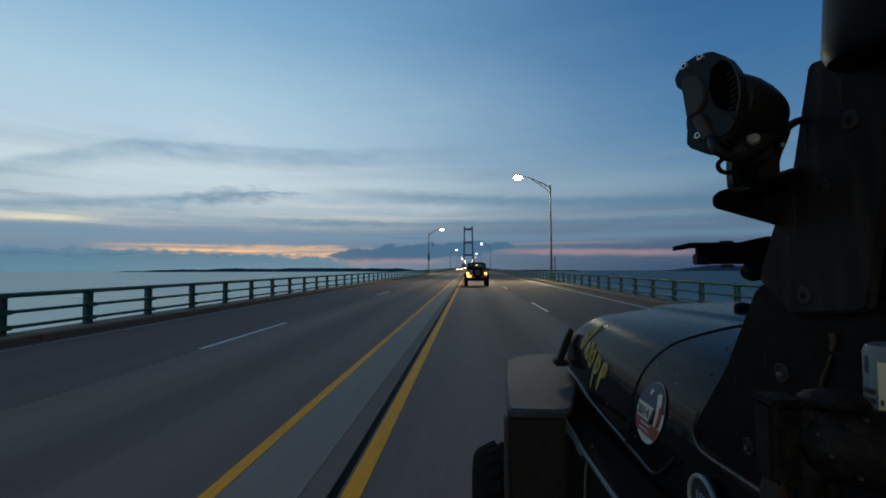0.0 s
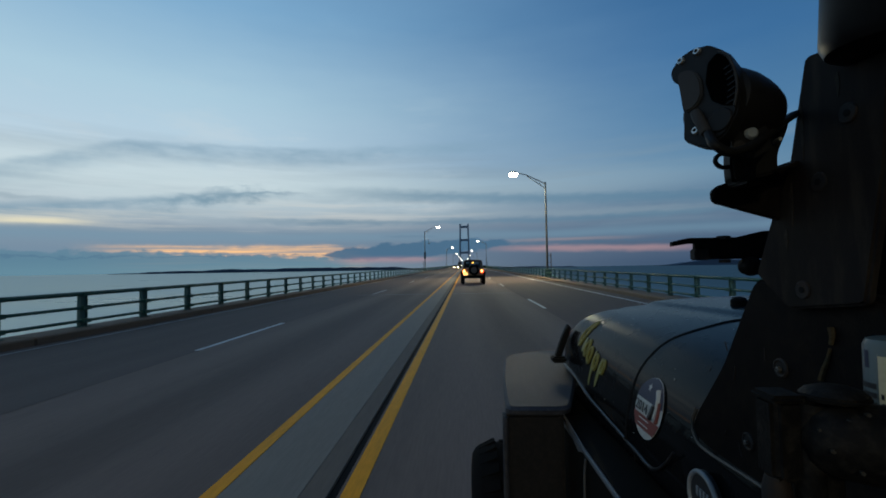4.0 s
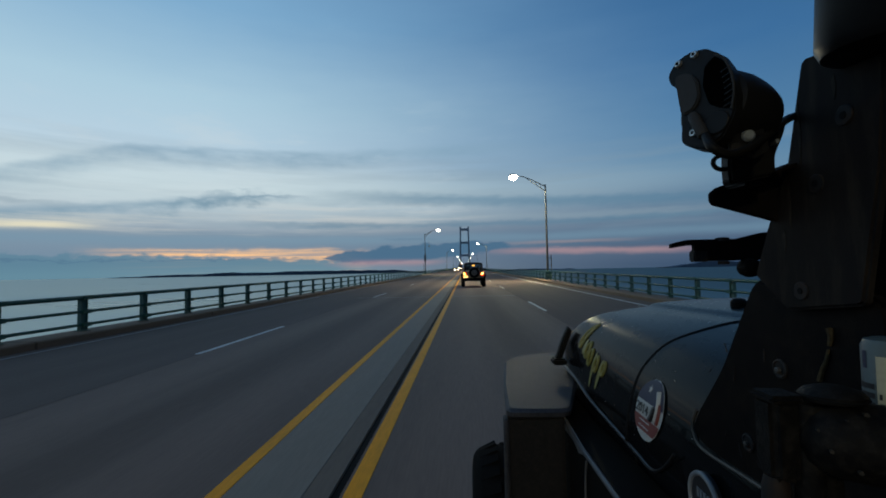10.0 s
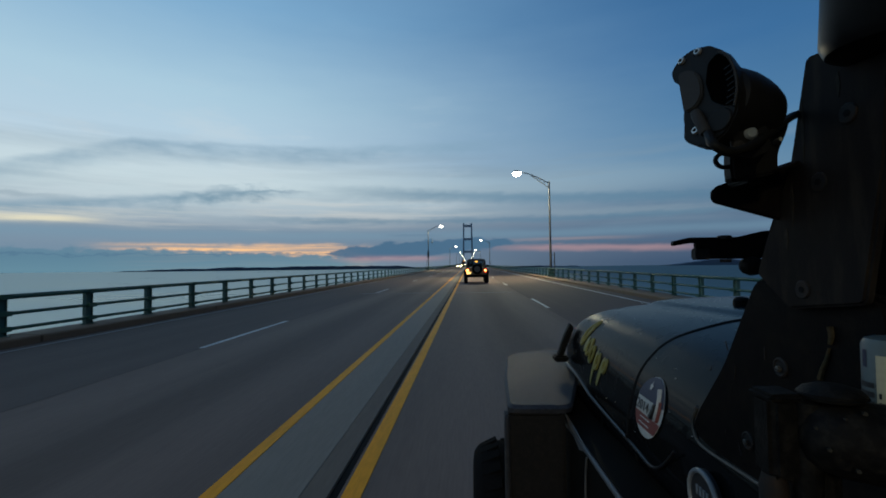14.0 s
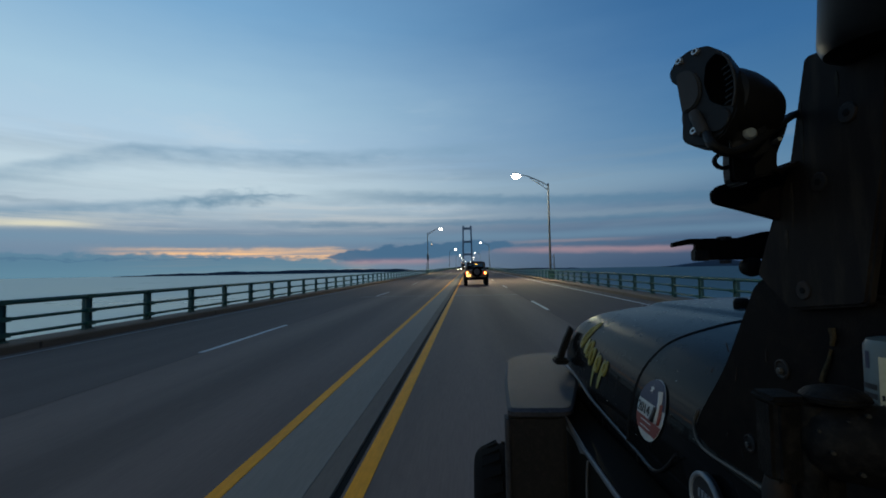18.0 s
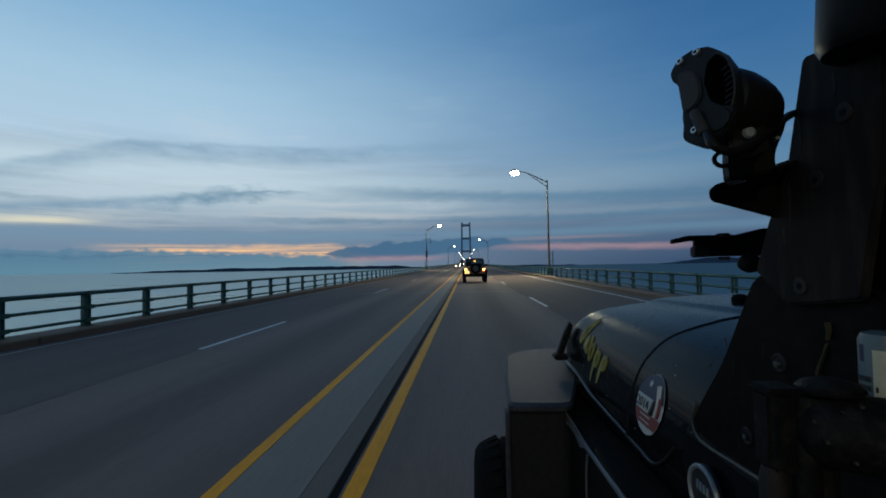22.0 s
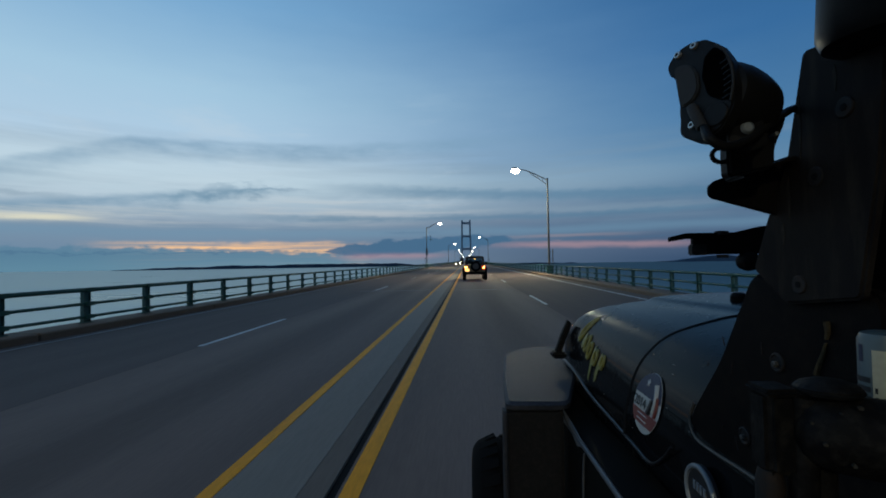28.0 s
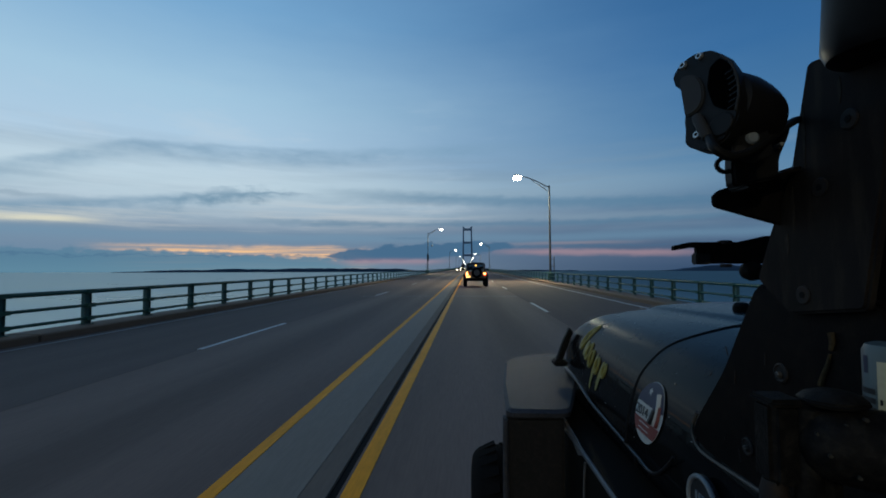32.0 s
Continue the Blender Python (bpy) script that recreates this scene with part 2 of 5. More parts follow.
# -------------------------------------------------------------- materials
def material(name, base, rough=0.6, metal=0.0, spots=(), grain=(), bump=0.0, stretch=(1, 1, 1), coat=0.0, rvar=0.0, spec=0.5, lanes=()):
    """Principled surface. spots: (scale, strength, colour) of large stains; grain: (scale, strength) of fine variation.
    lanes: centre lines in x, oil-darkened between two paler wheel tracks."""
    m = bpy.data.materials.new(name)
    m.use_nodes = True
    t = V.tree = m.node_tree
    b = t.nodes["Principled BSDF"]
    base = (*base[:3], 1.0)
    b.inputs["Base Color"].default_value = base
    b.inputs["Roughness"].default_value, b.inputs["Metallic"].default_value = rough, metal
    b.inputs["Coat Weight"].default_value = coat
    b.inputs["Specular IOR Level"].default_value = spec
    co = t.nodes.new("ShaderNodeTexCoord")
    mp = t.nodes.new("ShaderNodeMapping")
    mp.inputs["Scale"].default_value = stretch
    t.links.new(co.outputs["Object"], mp.inputs[0])

    def tex(scale, detail):
        n = t.nodes.new("ShaderNodeTexNoise")
        n.inputs["Scale"].default_value, n.inputs["Detail"].default_value = scale, detail
        n.inputs["Roughness"].default_value = 0.6
        t.links.new(mp.outputs[0], n.inputs["Vector"])
        return V(n.outputs[0])
    col = None
    for scale, strength, colour in spots:
        col = mix_col(smooth(0.42, 0.72, tex(scale, 4)) * strength, col or base, (*colour[:3], 1.0))
    if lanes:
        sep = t.nodes.new("ShaderNodeSeparateXYZ")
        t.links.new(co.outputs["Object"], sep.inputs[0])
        x = V(sep.outputs[0]) + (tex(0.5, 3) - 0.5) * 0.5
        for c in lanes:
            d = V.op("ABSOLUTE", x - c)
            oil = (1.0 - smooth(0.10, 0.55, d)) * (0.30 + 0.7 * tex(0.9, 3))
            col = mix_col(oil * 0.75, col or base, tuple(v * 0.55 for v in base[:3]) + (1.0,))
            track = smooth(0.45, 0.85, d) * (1.0 - smooth(0.95, 1.45, d))
            col = mix_col(track * 0.45, col, tuple(v * 1.30 for v in base[:3]) + (1.0,))
    if grain:
        g = tex(grain[0], 6)
        h = t.nodes.new("ShaderNodeHueSaturation")
        if col is None:
            h.inputs["Color"].default_value = base
        else:
            t.links.new(col, h.inputs["Color"])
        t.links.new((1.0 + (g - 0.5) * (2 * grain[1])).s, h.inputs["Value"])
        col = h.outputs[0]
        if rvar:
            t.links.new((rough + (tex(grain[0] * 0.21, 4) - 0.5) * (2 * rvar)).s, b.inputs["Roughness"])
        if bump:
            n = t.nodes.new("ShaderNodeBump")
            n.inputs["Strength"].default_value, n.inputs["Distance"].default_value = bump, 0.004
            t.links.new(g.s, n.inputs["Height"])
            t.links.new(n.outputs[0], b.inputs["Normal"])
    if col is not None:
        t.links.new(col, b.inputs["Base Color"])
    return m


def glowing(name, colour, strength):
    m = bpy.data.materials.new(name)
    m.use_nodes = True
    b = m.node_tree.nodes["Principled BSDF"]
    b.inputs["Base Color"].default_value = (*colour[:3], 1)
    b.inputs["Emission Color"].default_value = (*colour[:3], 1)
    b.inputs["Emission Strength"].default_value = strength
    return m


ASPHALT = material("worn_asphalt", (0.150, 0.106, 0.086), 0.82, spots=[(0.35, 0.7, (0.104, 0.074, 0.061)), (1.7, 0.5, (0.190, 0.135, 0.106)), (5.0, 0.35, (0.110, 0.079, 0.065)), (0.12, 0.4, (0.125, 0.090, 0.075))],
                   grain=(55, 0.28), bump=0.5, stretch=(1, 0.06, 1), spec=0.25, lanes=(-3.25, 0.85))
DARK_ASPHALT = material("dark_asphalt", (0.104, 0.076, 0.064), 0.85, spots=[(0.5, 0.5, (0.080, 0.060, 0.051)), (2.3, 0.3, (0.130, 0.096, 0.080))],
                        grain=(55, 0.25), bump=0.5, stretch=(1, 0.06, 1), spec=0.2)
CONCRETE = material("median_concrete", (0.198, 0.160, 0.122), 0.8, spots=[(0.8, 0.5, (0.135, 0.116, 0.096)), (3, 0.35, (0.20, 0.175, 0.145))],
                    grain=(40, 0.2), bump=0.4, stretch=(1, 0.12, 1))
PALE_CONCRETE = material("joint_concrete", (0.24, 0.225, 0.21), 0.8, spots=[(2.5, 0.6, (0.17, 0.15, 0.13))], grain=(20, 0.25), bump=0.4)
OUTER_ASPHALT = material("weathered_dark_asphalt", (0.112, 0.084, 0.072), 0.85, spots=[(0.4, 0.5, (0.088, 0.066, 0.057)), (2.0, 0.4, (0.138, 0.104, 0.088))],
                         grain=(55, 0.26), bump=0.5, stretch=(1, 0.06, 1), spec=0.2)
FLAT_BLACK = material("flat_black", (0.006, 0.006, 0.0065), 0.8, grain=(30, 0.4), stretch=(1, 0.1, 1), spec=0.08)
SHOULDER = material("stained_concrete", (0.160, 0.125, 0.097), 0.85, spots=[(0.7, 0.6, (0.125, 0.096, 0.077))], grain=(40, 0.25), bump=0.4, stretch=(1, 0.1, 1), spec=0.2)
KERB = material("rust_stained_kerb", (0.140, 0.090, 0.054), 0.85, spots=[(0.9, 0.6, (0.17, 0.095, 0.050)), (4, 0.4, (0.100, 0.072, 0.052))],
                grain=(30, 0.3), bump=0.5, stretch=(1, 0.15, 1))
YELLOW = material("yellow_road_paint", (0.82, 0.315, 0.006), 0.6, spots=[(6, 0.5, (0.55, 0.215, 0.010)), (1.3, 0.35, (0.66, 0.255, 0.010))],
                  grain=(50, 0.25), bump=0.3, stretch=(1, 0.15, 1), spec=0.12)
WHITE = material("white_road_paint", (0.46, 0.46, 0.45), 0.6, spots=[(6, 0.6, (0.26, 0.26, 0.26))], grain=(50, 0.25), bump=0.3, stretch=(1, 0.2, 1))
EDGE_WHITE = material("worn_edge_paint", (0.24, 0.22, 0.20), 0.7, spots=[(2, 0.6, (0.16, 0.14, 0.125))], grain=(40, 0.3), stretch=(1, 0.2, 1))
GREEN = material("green_rail_paint", (0.018, 0.082, 0.060), 0.55, spots=[(3, 0.5, (0.015, 0.060, 0.046)), (9, 0.25, (0.045, 0.065, 0.05))],
                 grain=(60, 0.2), bump=0.2, spec=0.25)
POST_GREEN = material("green_post_paint", (0.075, 0.150, 0.122), 0.55, spots=[(3, 0.5, (0.060, 0.115, 0.096)), (12, 0.25, (0.13, 0.11, 0.08))],
                      grain=(60, 0.2), bump=0.2, spec=0.25)
GALV = material("galvanised_steel", (0.062, 0.062, 0.062), 0.6, 0.15, spots=[(2, 0.4, (0.045, 0.043, 0.041))], grain=(40, 0.15), stretch=(1, 1, 0.3))
# tower grey is lifted and blued: distance haze is in the colour
TOWER_STEEL = material("hazed_tower_steel", (0.27, 0.30, 0.34), 0.6, spots=[(0.08, 0.4, (0.21, 0.235, 0.265))], grain=(0.6, 0.15))
DECK_STEEL = material("deck_steel", (0.09, 0.11, 0.10), 0.6, grain=(3, 0.2))
PAINT = material("black_car_paint", (0.0032, 0.0035, 0.0045), 0.25, spots=[(5, 0.25, (0.006, 0.006, 0.006))], grain=(90, 0.3), coat=0.05, rvar=0.10, spec=0.14)
DUSTY = material("dusty_black_paint", (0.0034, 0.0036, 0.0042), 0.26, spots=[(7, 0.4, (0.0072, 0.0070, 0.0064)), (2.2, 0.3, (0.0050, 0.0052, 0.0056))], grain=(120, 0.3), coat=0.20, rvar=0.06, spec=0.02)
PLASTIC = material("textured_black_plastic", (0.0046, 0.0044, 0.0042), 0.65, spots=[(9, 0.5, (0.0085, 0.0076, 0.0064)), (40, 0.35, (0.013, 0.011, 0.008))], grain=(400, 0.4), bump=0.25, spec=0.05)
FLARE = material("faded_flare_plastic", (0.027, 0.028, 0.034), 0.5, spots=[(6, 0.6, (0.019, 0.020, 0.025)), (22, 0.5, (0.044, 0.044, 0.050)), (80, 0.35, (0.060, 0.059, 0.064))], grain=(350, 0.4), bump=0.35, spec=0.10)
BRACKET = material("powder_coated_steel", (0.0046, 0.0038, 0.0040), 0.55, spots=[(14, 0.5, (0.0072, 0.0060, 0.0054)), (60, 0.35, (0.018, 0.013, 0.009))], grain=(500, 0.4), bump=0.2, spec=0.04)
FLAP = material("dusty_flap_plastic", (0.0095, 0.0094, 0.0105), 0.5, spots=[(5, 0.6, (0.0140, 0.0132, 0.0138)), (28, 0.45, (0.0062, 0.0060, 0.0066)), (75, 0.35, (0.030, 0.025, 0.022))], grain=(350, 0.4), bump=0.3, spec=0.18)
SCUFFED = material("scuffed_steel_plate", (0.0125, 0.0102, 0.0102), 0.65, spots=[(9, 0.6, (0.0170, 0.0145, 0.0125)), (26, 0.6, (0.036, 0.029, 0.022)), (4, 0.5, (0.0085, 0.0075, 0.0072))], grain=(420, 0.4), bump=0.10, stretch=(1, 2.2, 0.35), rvar=0.10, spec=0.04)
BOSS = material("worn_cast_boss", (0.026, 0.0255, 0.0255), 0.6, spots=[(30, 0.5, (0.034, 0.032, 0.030))], grain=(600, 0.3), bump=0.15, spec=0.12)
POD = material("black_cast_aluminium", (0.0075, 0.0072, 0.0072), 0.46, spots=[(20, 0.4, (0.0110, 0.0105, 0.0100))], grain=(600, 0.3), bump=0.15, spec=0.10)
SPECK = material("dried_dust", (0.38, 0.37, 0.35), 0.8, grain=(300, 0.4))
CORNER = material("glossy_black_moulding", (0.0042, 0.0043, 0.0050), 0.36, spots=[(20, 0.4, (0.008, 0.0075, 0.007))], grain=(300, 0.3), rvar=0.06, spec=0.07)
CABLE = material("rubber_cable", (0.0075, 0.0070, 0.0062), 0.6, grain=(300, 0.3), spec=0.12)
STAINLESS = material("stainless_bolt", (0.52, 0.51, 0.49), 0.32, 0.85, spots=[(60, 0.4, (0.3, 0.27, 0.22))], grain=(300, 0.2))
RUSTY = material("rust_flecked_bolt", (0.014, 0.0135, 0.014), 0.6, 0.1, spots=[(50, 0.6, (0.030, 0.016, 0.009))], grain=(300, 0.3), spec=0.15)
EDGE = material("pale_edge", (0.085, 0.087, 0.094), 0.45, 0.3, spots=[(25, 0.6, (0.028, 0.028, 0.031))], grain=(200, 0.3))
RUBBER = material("tyre_rubber", (0.0055, 0.0054, 0.0056), 0.9, grain=(120, 0.4), bump=0.3, spec=0.04)
RIM = material("dark_alloy", (0.10, 0.10, 0.10), 0.4, 0.6, grain=(40, 0.2))
GLASS = material("dark_car_glass", (0.012, 0.014, 0.016), 0.06, grain=(3, 0.1))
FABRIC = material("soft_top_fabric", (0.022, 0.021, 0.021), 0.8, grain=(500, 0.3), bump=0.3)
TAN = material("tan_green_paint", (0.21, 0.155, 0.085), 0.45, spots=[(3, 0.4, (0.15, 0.112, 0.064))], grain=(60, 0.2), coat=0.3)
STICKER_WHITE = material("sticker_white", (0.36, 0.36, 0.34), 0.5, spots=[(30, 0.5, (0.26, 0.25, 0.23))], grain=(200, 0.1))
BADGE_METAL = material("dull_badge_metal", (0.17, 0.175, 0.18), 0.35, spots=[(30, 0.5, (0.11, 0.11, 0.11))], grain=(200, 0.1))
STICKER_RED = material("sticker_red", (0.125, 0.017, 0.012), 0.55, grain=(200, 0.15))
STICKER_BLUE = material("sticker_blue", (0.013, 0.016, 0.040), 0.6, grain=(200, 0.15))
STICKER_BLACK = material("sticker_black", (0.01, 0.01, 0.012), 0.4, grain=(200, 0.15))
DECAL = material("yellow_vinyl", (0.18, 0.16, 0.028), 0.5, spots=[(40, 0.5, (0.13, 0.12, 0.03)), (160, 0.4, (0.05, 0.05, 0.02))], grain=(200, 0.15))
CANISTER = material("pale_plastic", (0.050, 0.074, 0.083), 0.4, spots=[(20, 0.4, (0.068, 0.092, 0.100))], grain=(200, 0.15))
DULL_BOLT = material("dull_zinc_bolt", (0.20, 0.215, 0.22), 0.45, 0.5, spots=[(60, 0.4, (0.12, 0.11, 0.095))], grain=(300, 0.2))
WORN = material("bare_worn_edge", (0.055, 0.050, 0.044), 0.45, 0.2, spots=[(40, 0.6, (0.016, 0.013, 0.011))], grain=(250, 0.4), spec=0.3)
WORN_DUST = material("dried_dirt", (0.030, 0.026, 0.021), 0.8, spots=[(60, 0.7, (0.014, 0.012, 0.0105))], grain=(400, 0.4), spec=0.05)
RECESS_SHADE = material("recess_shade_black", (0.0012, 0.0012, 0.0013), 0.9, grain=(200, 0.3), spec=0.0)
MUD = material("dried_mud", (0.030, 0.026, 0.020), 0.8, spots=[(90, 0.6, (0.014, 0.012, 0.010))], grain=(300, 0.4), spec=0.1)
MIRROR_PLASTIC = material("mud_splashed_plastic", (0.0034, 0.0032, 0.0034), 0.6, spots=[(22, 0.7, (0.0062, 0.0056, 0.0054)), (90, 0.6, (0.022, 0.019, 0.016))], grain=(300, 0.4), bump=0.35, spec=0.10)
RUST_EDGE = material("rusty_lichened_edge", (0.050, 0.038, 0.020), 0.8, spots=[(120, 0.8, (0.018, 0.013, 0.009))], grain=(300, 0.5), bump=0.5, spec=0.1)
CREAM = material("cream_label", (0.34, 0.325, 0.235), 0.5, spots=[(40, 0.4, (0.30, 0.28, 0.20))], grain=(200, 0.2))
BARE = material("bare_sheet_metal", (0.13, 0.13, 0.13), 0.45, 0.3, spots=[(30, 0.6, (0.06, 0.055, 0.05))], grain=(200, 0.3))
CAB_PAINT = material("dark_truck_paint", (0.020, 0.022, 0.026), 0.3, spots=[(2, 0.4, (0.030, 0.030, 0.030))], grain=(30, 0.2), coat=0.3)
TRAILER_PAINT = material("red_trailer_paint", (0.10, 0.030, 0.026), 0.5, spots=[(1.2, 0.4, (0.075, 0.028, 0.024))], grain=(20, 0.2))
SEAM = material("worn_sheen_edge", (0.0075, 0.0078, 0.0092), 0.3, spots=[(40, 0.6, (0.022, 0.022, 0.025)), (12, 0.6, (0.0045, 0.0045, 0.005))], grain=(250, 0.4), coat=0.2, spec=0.4)
SILVER = material("grey_car_paint", (0.16, 0.17, 0.18), 0.3, 0.3, grain=(60, 0.1), coat=0.4)
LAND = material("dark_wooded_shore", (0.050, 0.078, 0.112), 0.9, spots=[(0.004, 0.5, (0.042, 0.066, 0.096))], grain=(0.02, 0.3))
# distance haze is mixed into the colour of these hills
HAZE = material("haze_tinted_hills", (0.095, 0.130, 0.175), 0.9, spots=[(0.003, 0.4, (0.080, 0.112, 0.152))], grain=(0.02, 0.1))
LAMP_GLOW = glowing("lamp_glow", (1.0, 0.93, 0.74), 14.0)
TAIL = glowing("tail_lamp_glow", (1.0, 0.045, 0.012), 4.0)
TAIL_HOT = glowing("bright_tail_bulb", (1.0, 0.36, 0.06), 26.0)
AMBER = glowing("amber_glow", (1.0, 0.42, 0.05), 4.0)
PLATE_GLOW = glowing("glowing_plate", (1.0, 0.60, 0.20), 3.0)
HEAD = glowing("headlamp_glow", (1.0, 0.80, 0.42), 30.0)


def water_material():
    """Rippled lake: broad gloss over a dark teal body."""
    m = bpy.data.materials.new("calm_lake_water")
    m.use_nodes = True
    t = V.tree = m.node_tree
    t.nodes.clear()
    gl, df, mx, out = (t.nodes.new(n) for n in ("ShaderNodeBsdfAnisotropic", "ShaderNodeBsdfDiffuse", "ShaderNodeMixShader", "ShaderNodeOutputMaterial"))
    gl.distribution = "MULTI_GGX"
    gl.inputs["Color"].default_value = (0.54, 0.585, 0.555, 1)
    df.inputs["Color"].default_value = (0.010, 0.045, 0.055, 1)
    co = t.nodes.new("ShaderNodeTexCoord")
    mp = t.nodes.new("ShaderNodeMapping")
    mp.inputs["Scale"].default_value = (0.0016, 0.0045, 1)
    n = t.nodes.new("ShaderNodeTexNoise")
    n.inputs["Scale"].default_value, n.inputs["Detail"].default_value = 1.0, 4
    t.links.new(co.outputs["Object"], mp.inputs[0])
    t.links.new(mp.outputs[0], n.inputs["Vector"])
    # the dimmer reflection on the right is put in: gloss fades, roughness rises
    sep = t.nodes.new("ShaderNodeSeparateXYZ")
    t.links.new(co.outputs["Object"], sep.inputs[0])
    right_dim = smooth(-250.0, 500.0, V(sep.outputs[0]))
    t.links.new((0.32 + (V(n.outputs[0]) - 0.5) * 0.26 + right_dim * 0.26).s, gl.inputs["Roughness"])
    t.links.new((0.92 - right_dim * 0.50).s, mx.inputs[0])
    t.links.new(df.outputs[0], mx.inputs[1])
    t.links.new(gl.outputs[0], mx.inputs[2])
    t.links.new(mx.outputs[0], out.inputs[0])
    return m


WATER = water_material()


def clear_glass():
    """Thin clear glazing: mostly see-through, with a faint sheen."""
    m = bpy.data.materials.new("clear_car_glass")
    m.use_nodes = True
    t = m.node_tree
    t.nodes.clear()
    tr, gl, mx, out = (t.nodes.new(n) for n in ("ShaderNodeBsdfTransparent", "ShaderNodeBsdfGlossy", "ShaderNodeMixShader", "ShaderNodeOutputMaterial"))
    tr.inputs[0].default_value = (0.62, 0.68, 0.68, 1)
    gl.inputs["Roughness"].default_value = 0.05
    mx.inputs[0].default_value = 0.08
    t.links.new(tr.outputs[0], mx.inputs[1])
    t.links.new(gl.outputs[0], mx.inputs[2])
    t.links.new(mx.outputs[0], out.inputs[0])
    return m


CLEAR = clear_glass()

# ---------------------------------------------------------------- helpers
def part(name, bm, mat, parent=None, label="", smooth_faces=False):
    me = bpy.data.meshes.new(name)
    if smooth_faces:
        for f in bm.faces:
            f.smooth = True
    bm.normal_update()
    bm.to_mesh(me)
    bm.free()
    if len(me.polygons) < 20000:
        me.polygons.foreach_set("use_smooth", [True] * len(me.polygons))
        me.set_sharp_from_angle(angle=radians(32))
    me.materials.append(mat)
    ob = new(name, me)
    if parent is not None:
        ob.parent = parent
    if label:
        ob["label"] = label
    return ob


def shared(name, me, parent, m):
    ob = new(name, me)
    ob.parent = parent
    ob.matrix_basis = m
    return ob


def box(x0, x1, y0, y1, z0, z1, bevel=0.0, bm=None, seg=2):
    own = bmesh.new()
    vs = [own.verts.new((x, y, z)) for x in (x0, x1) for y in (y0, y1) for z in (z0, z1)]
    for f in ((0, 1, 3, 2), (4, 6, 7, 5), (0, 4, 5, 1), (2, 3, 7, 6), (0, 2, 6, 4), (1, 5, 7, 3)):
        own.faces.new([vs[i] for i in f])
    bmesh.ops.recalc_face_normals(own, faces=own.faces)
    if bevel:
        bmesh.ops.bevel(own, geom=list(own.edges), offset=bevel, segments=seg, affect="EDGES")
    return merge(bm, own)


def merge(bm, own):
    if bm is None:
        return own
    me = bpy.data.meshes.new("tmp")
    own.to_mesh(me)
    own.free()
    bm.from_mesh(me)
    bpy.data.meshes.remove(me)
    return bm


def tube(points, r, sides=10, bm=None, r_end=None, caps=True):
    """A round bar along a line of points, tapering to r_end."""
    own = bmesh.new()
    pts = [Vector(p) for p in points]
    rings = []
    n = len(pts)
    ref = None
    for i, p in enumerate(pts):
        d = (pts[min(i + 1, n - 1)] - pts[max(i - 1, 0)]).normalized()
        if ref is None or abs(ref.dot(d)) > 0.95:
            ref = Vector((0, 0, 1)) if abs(d.z) < 0.9 else Vector((1, 0, 0))
        u = d.cross(ref).normalized()
        w = u.cross(d).normalized()
        ref = w
        rr = r if r_end is None else r + (r_end - r) * i / (n - 1)
        rings.append([own.verts.new(p + (u * math.cos(a) + w * math.sin(a)) * rr) for a in (math.tau * j / sides for j in range(sides))])
    for a, b in zip(rings, rings[1:]):
        for j in range(sides):
            own.faces.new((a[j], a[(j + 1) % sides], b[(j + 1) % sides], b[j])).smooth = True
    if caps:
        own.faces.new(rings[0][::-1])
        own.faces.new(rings[-1])
    bmesh.ops.recalc_face_normals(own, faces=own.faces)
    return merge(bm, own)


def lathe(origin, axis, profile, sides=32, bm=None, start=None):
    """A turned body: profile rows (distance along the axis, radius)."""
    own = bmesh.new()
    d = Vector(axis).normalized()
    ref = Vector((0, 0, 1)) if abs(d.z) < 0.9 else Vector((0, 1, 0))
    u = d.cross(ref).normalized()
    w = u.cross(d)
    rings = []
    for a, r in profile:
        c = Vector(origin) + d * a
        rings.append([own.verts.new(c + (u * math.cos(q) + w * math.sin(q)) * max(r, 1e-4)) for q in (math.tau * j / sides for j in range(sides))])
    for a, b in zip(rings, rings[1:]):
        for j in range(sides):
            own.faces.new((a[j], a[(j + 1) % sides], b[(j + 1) % sides], b[j]))
    own.faces.new(rings[0][::-1])
    own.faces.new(rings[-1])
    bmesh.ops.recalc_face_normals(own, faces=own.faces)
    return merge(bm, own)


def prism(outline, axis, a0, a1, bevel=0.0, bm=None, seg=2):
    """A plate of this outline (two coordinates) standing across an axis 'x', 'y' or 'z' from a0 to a1."""
    own = bmesh.new()
    place = {"x": lambda p, a: (a, p[0], p[1]), "y": lambda p, a: (p[0], a, p[1]), "z": lambda p, a: (p[0], p[1], a)}[axis]
    lo = [own.verts.new(place(p, a0)) for p in outline]
    hi = [own.verts.new(place(p, a1)) for p in outline]
    own.faces.new(lo)
    own.faces.new(hi[::-1])
    n = len(lo)
    for i in range(n):
        own.faces.new((lo[i], lo[(i + 1) % n], hi[(i + 1) % n], hi[i]))
    bmesh.ops.recalc_face_normals(own, faces=own.faces)
    if bevel:
        bmesh.ops.bevel(own, geom=list(own.edges), offset=bevel, segments=seg, affect="EDGES")
    return merge(bm, own)


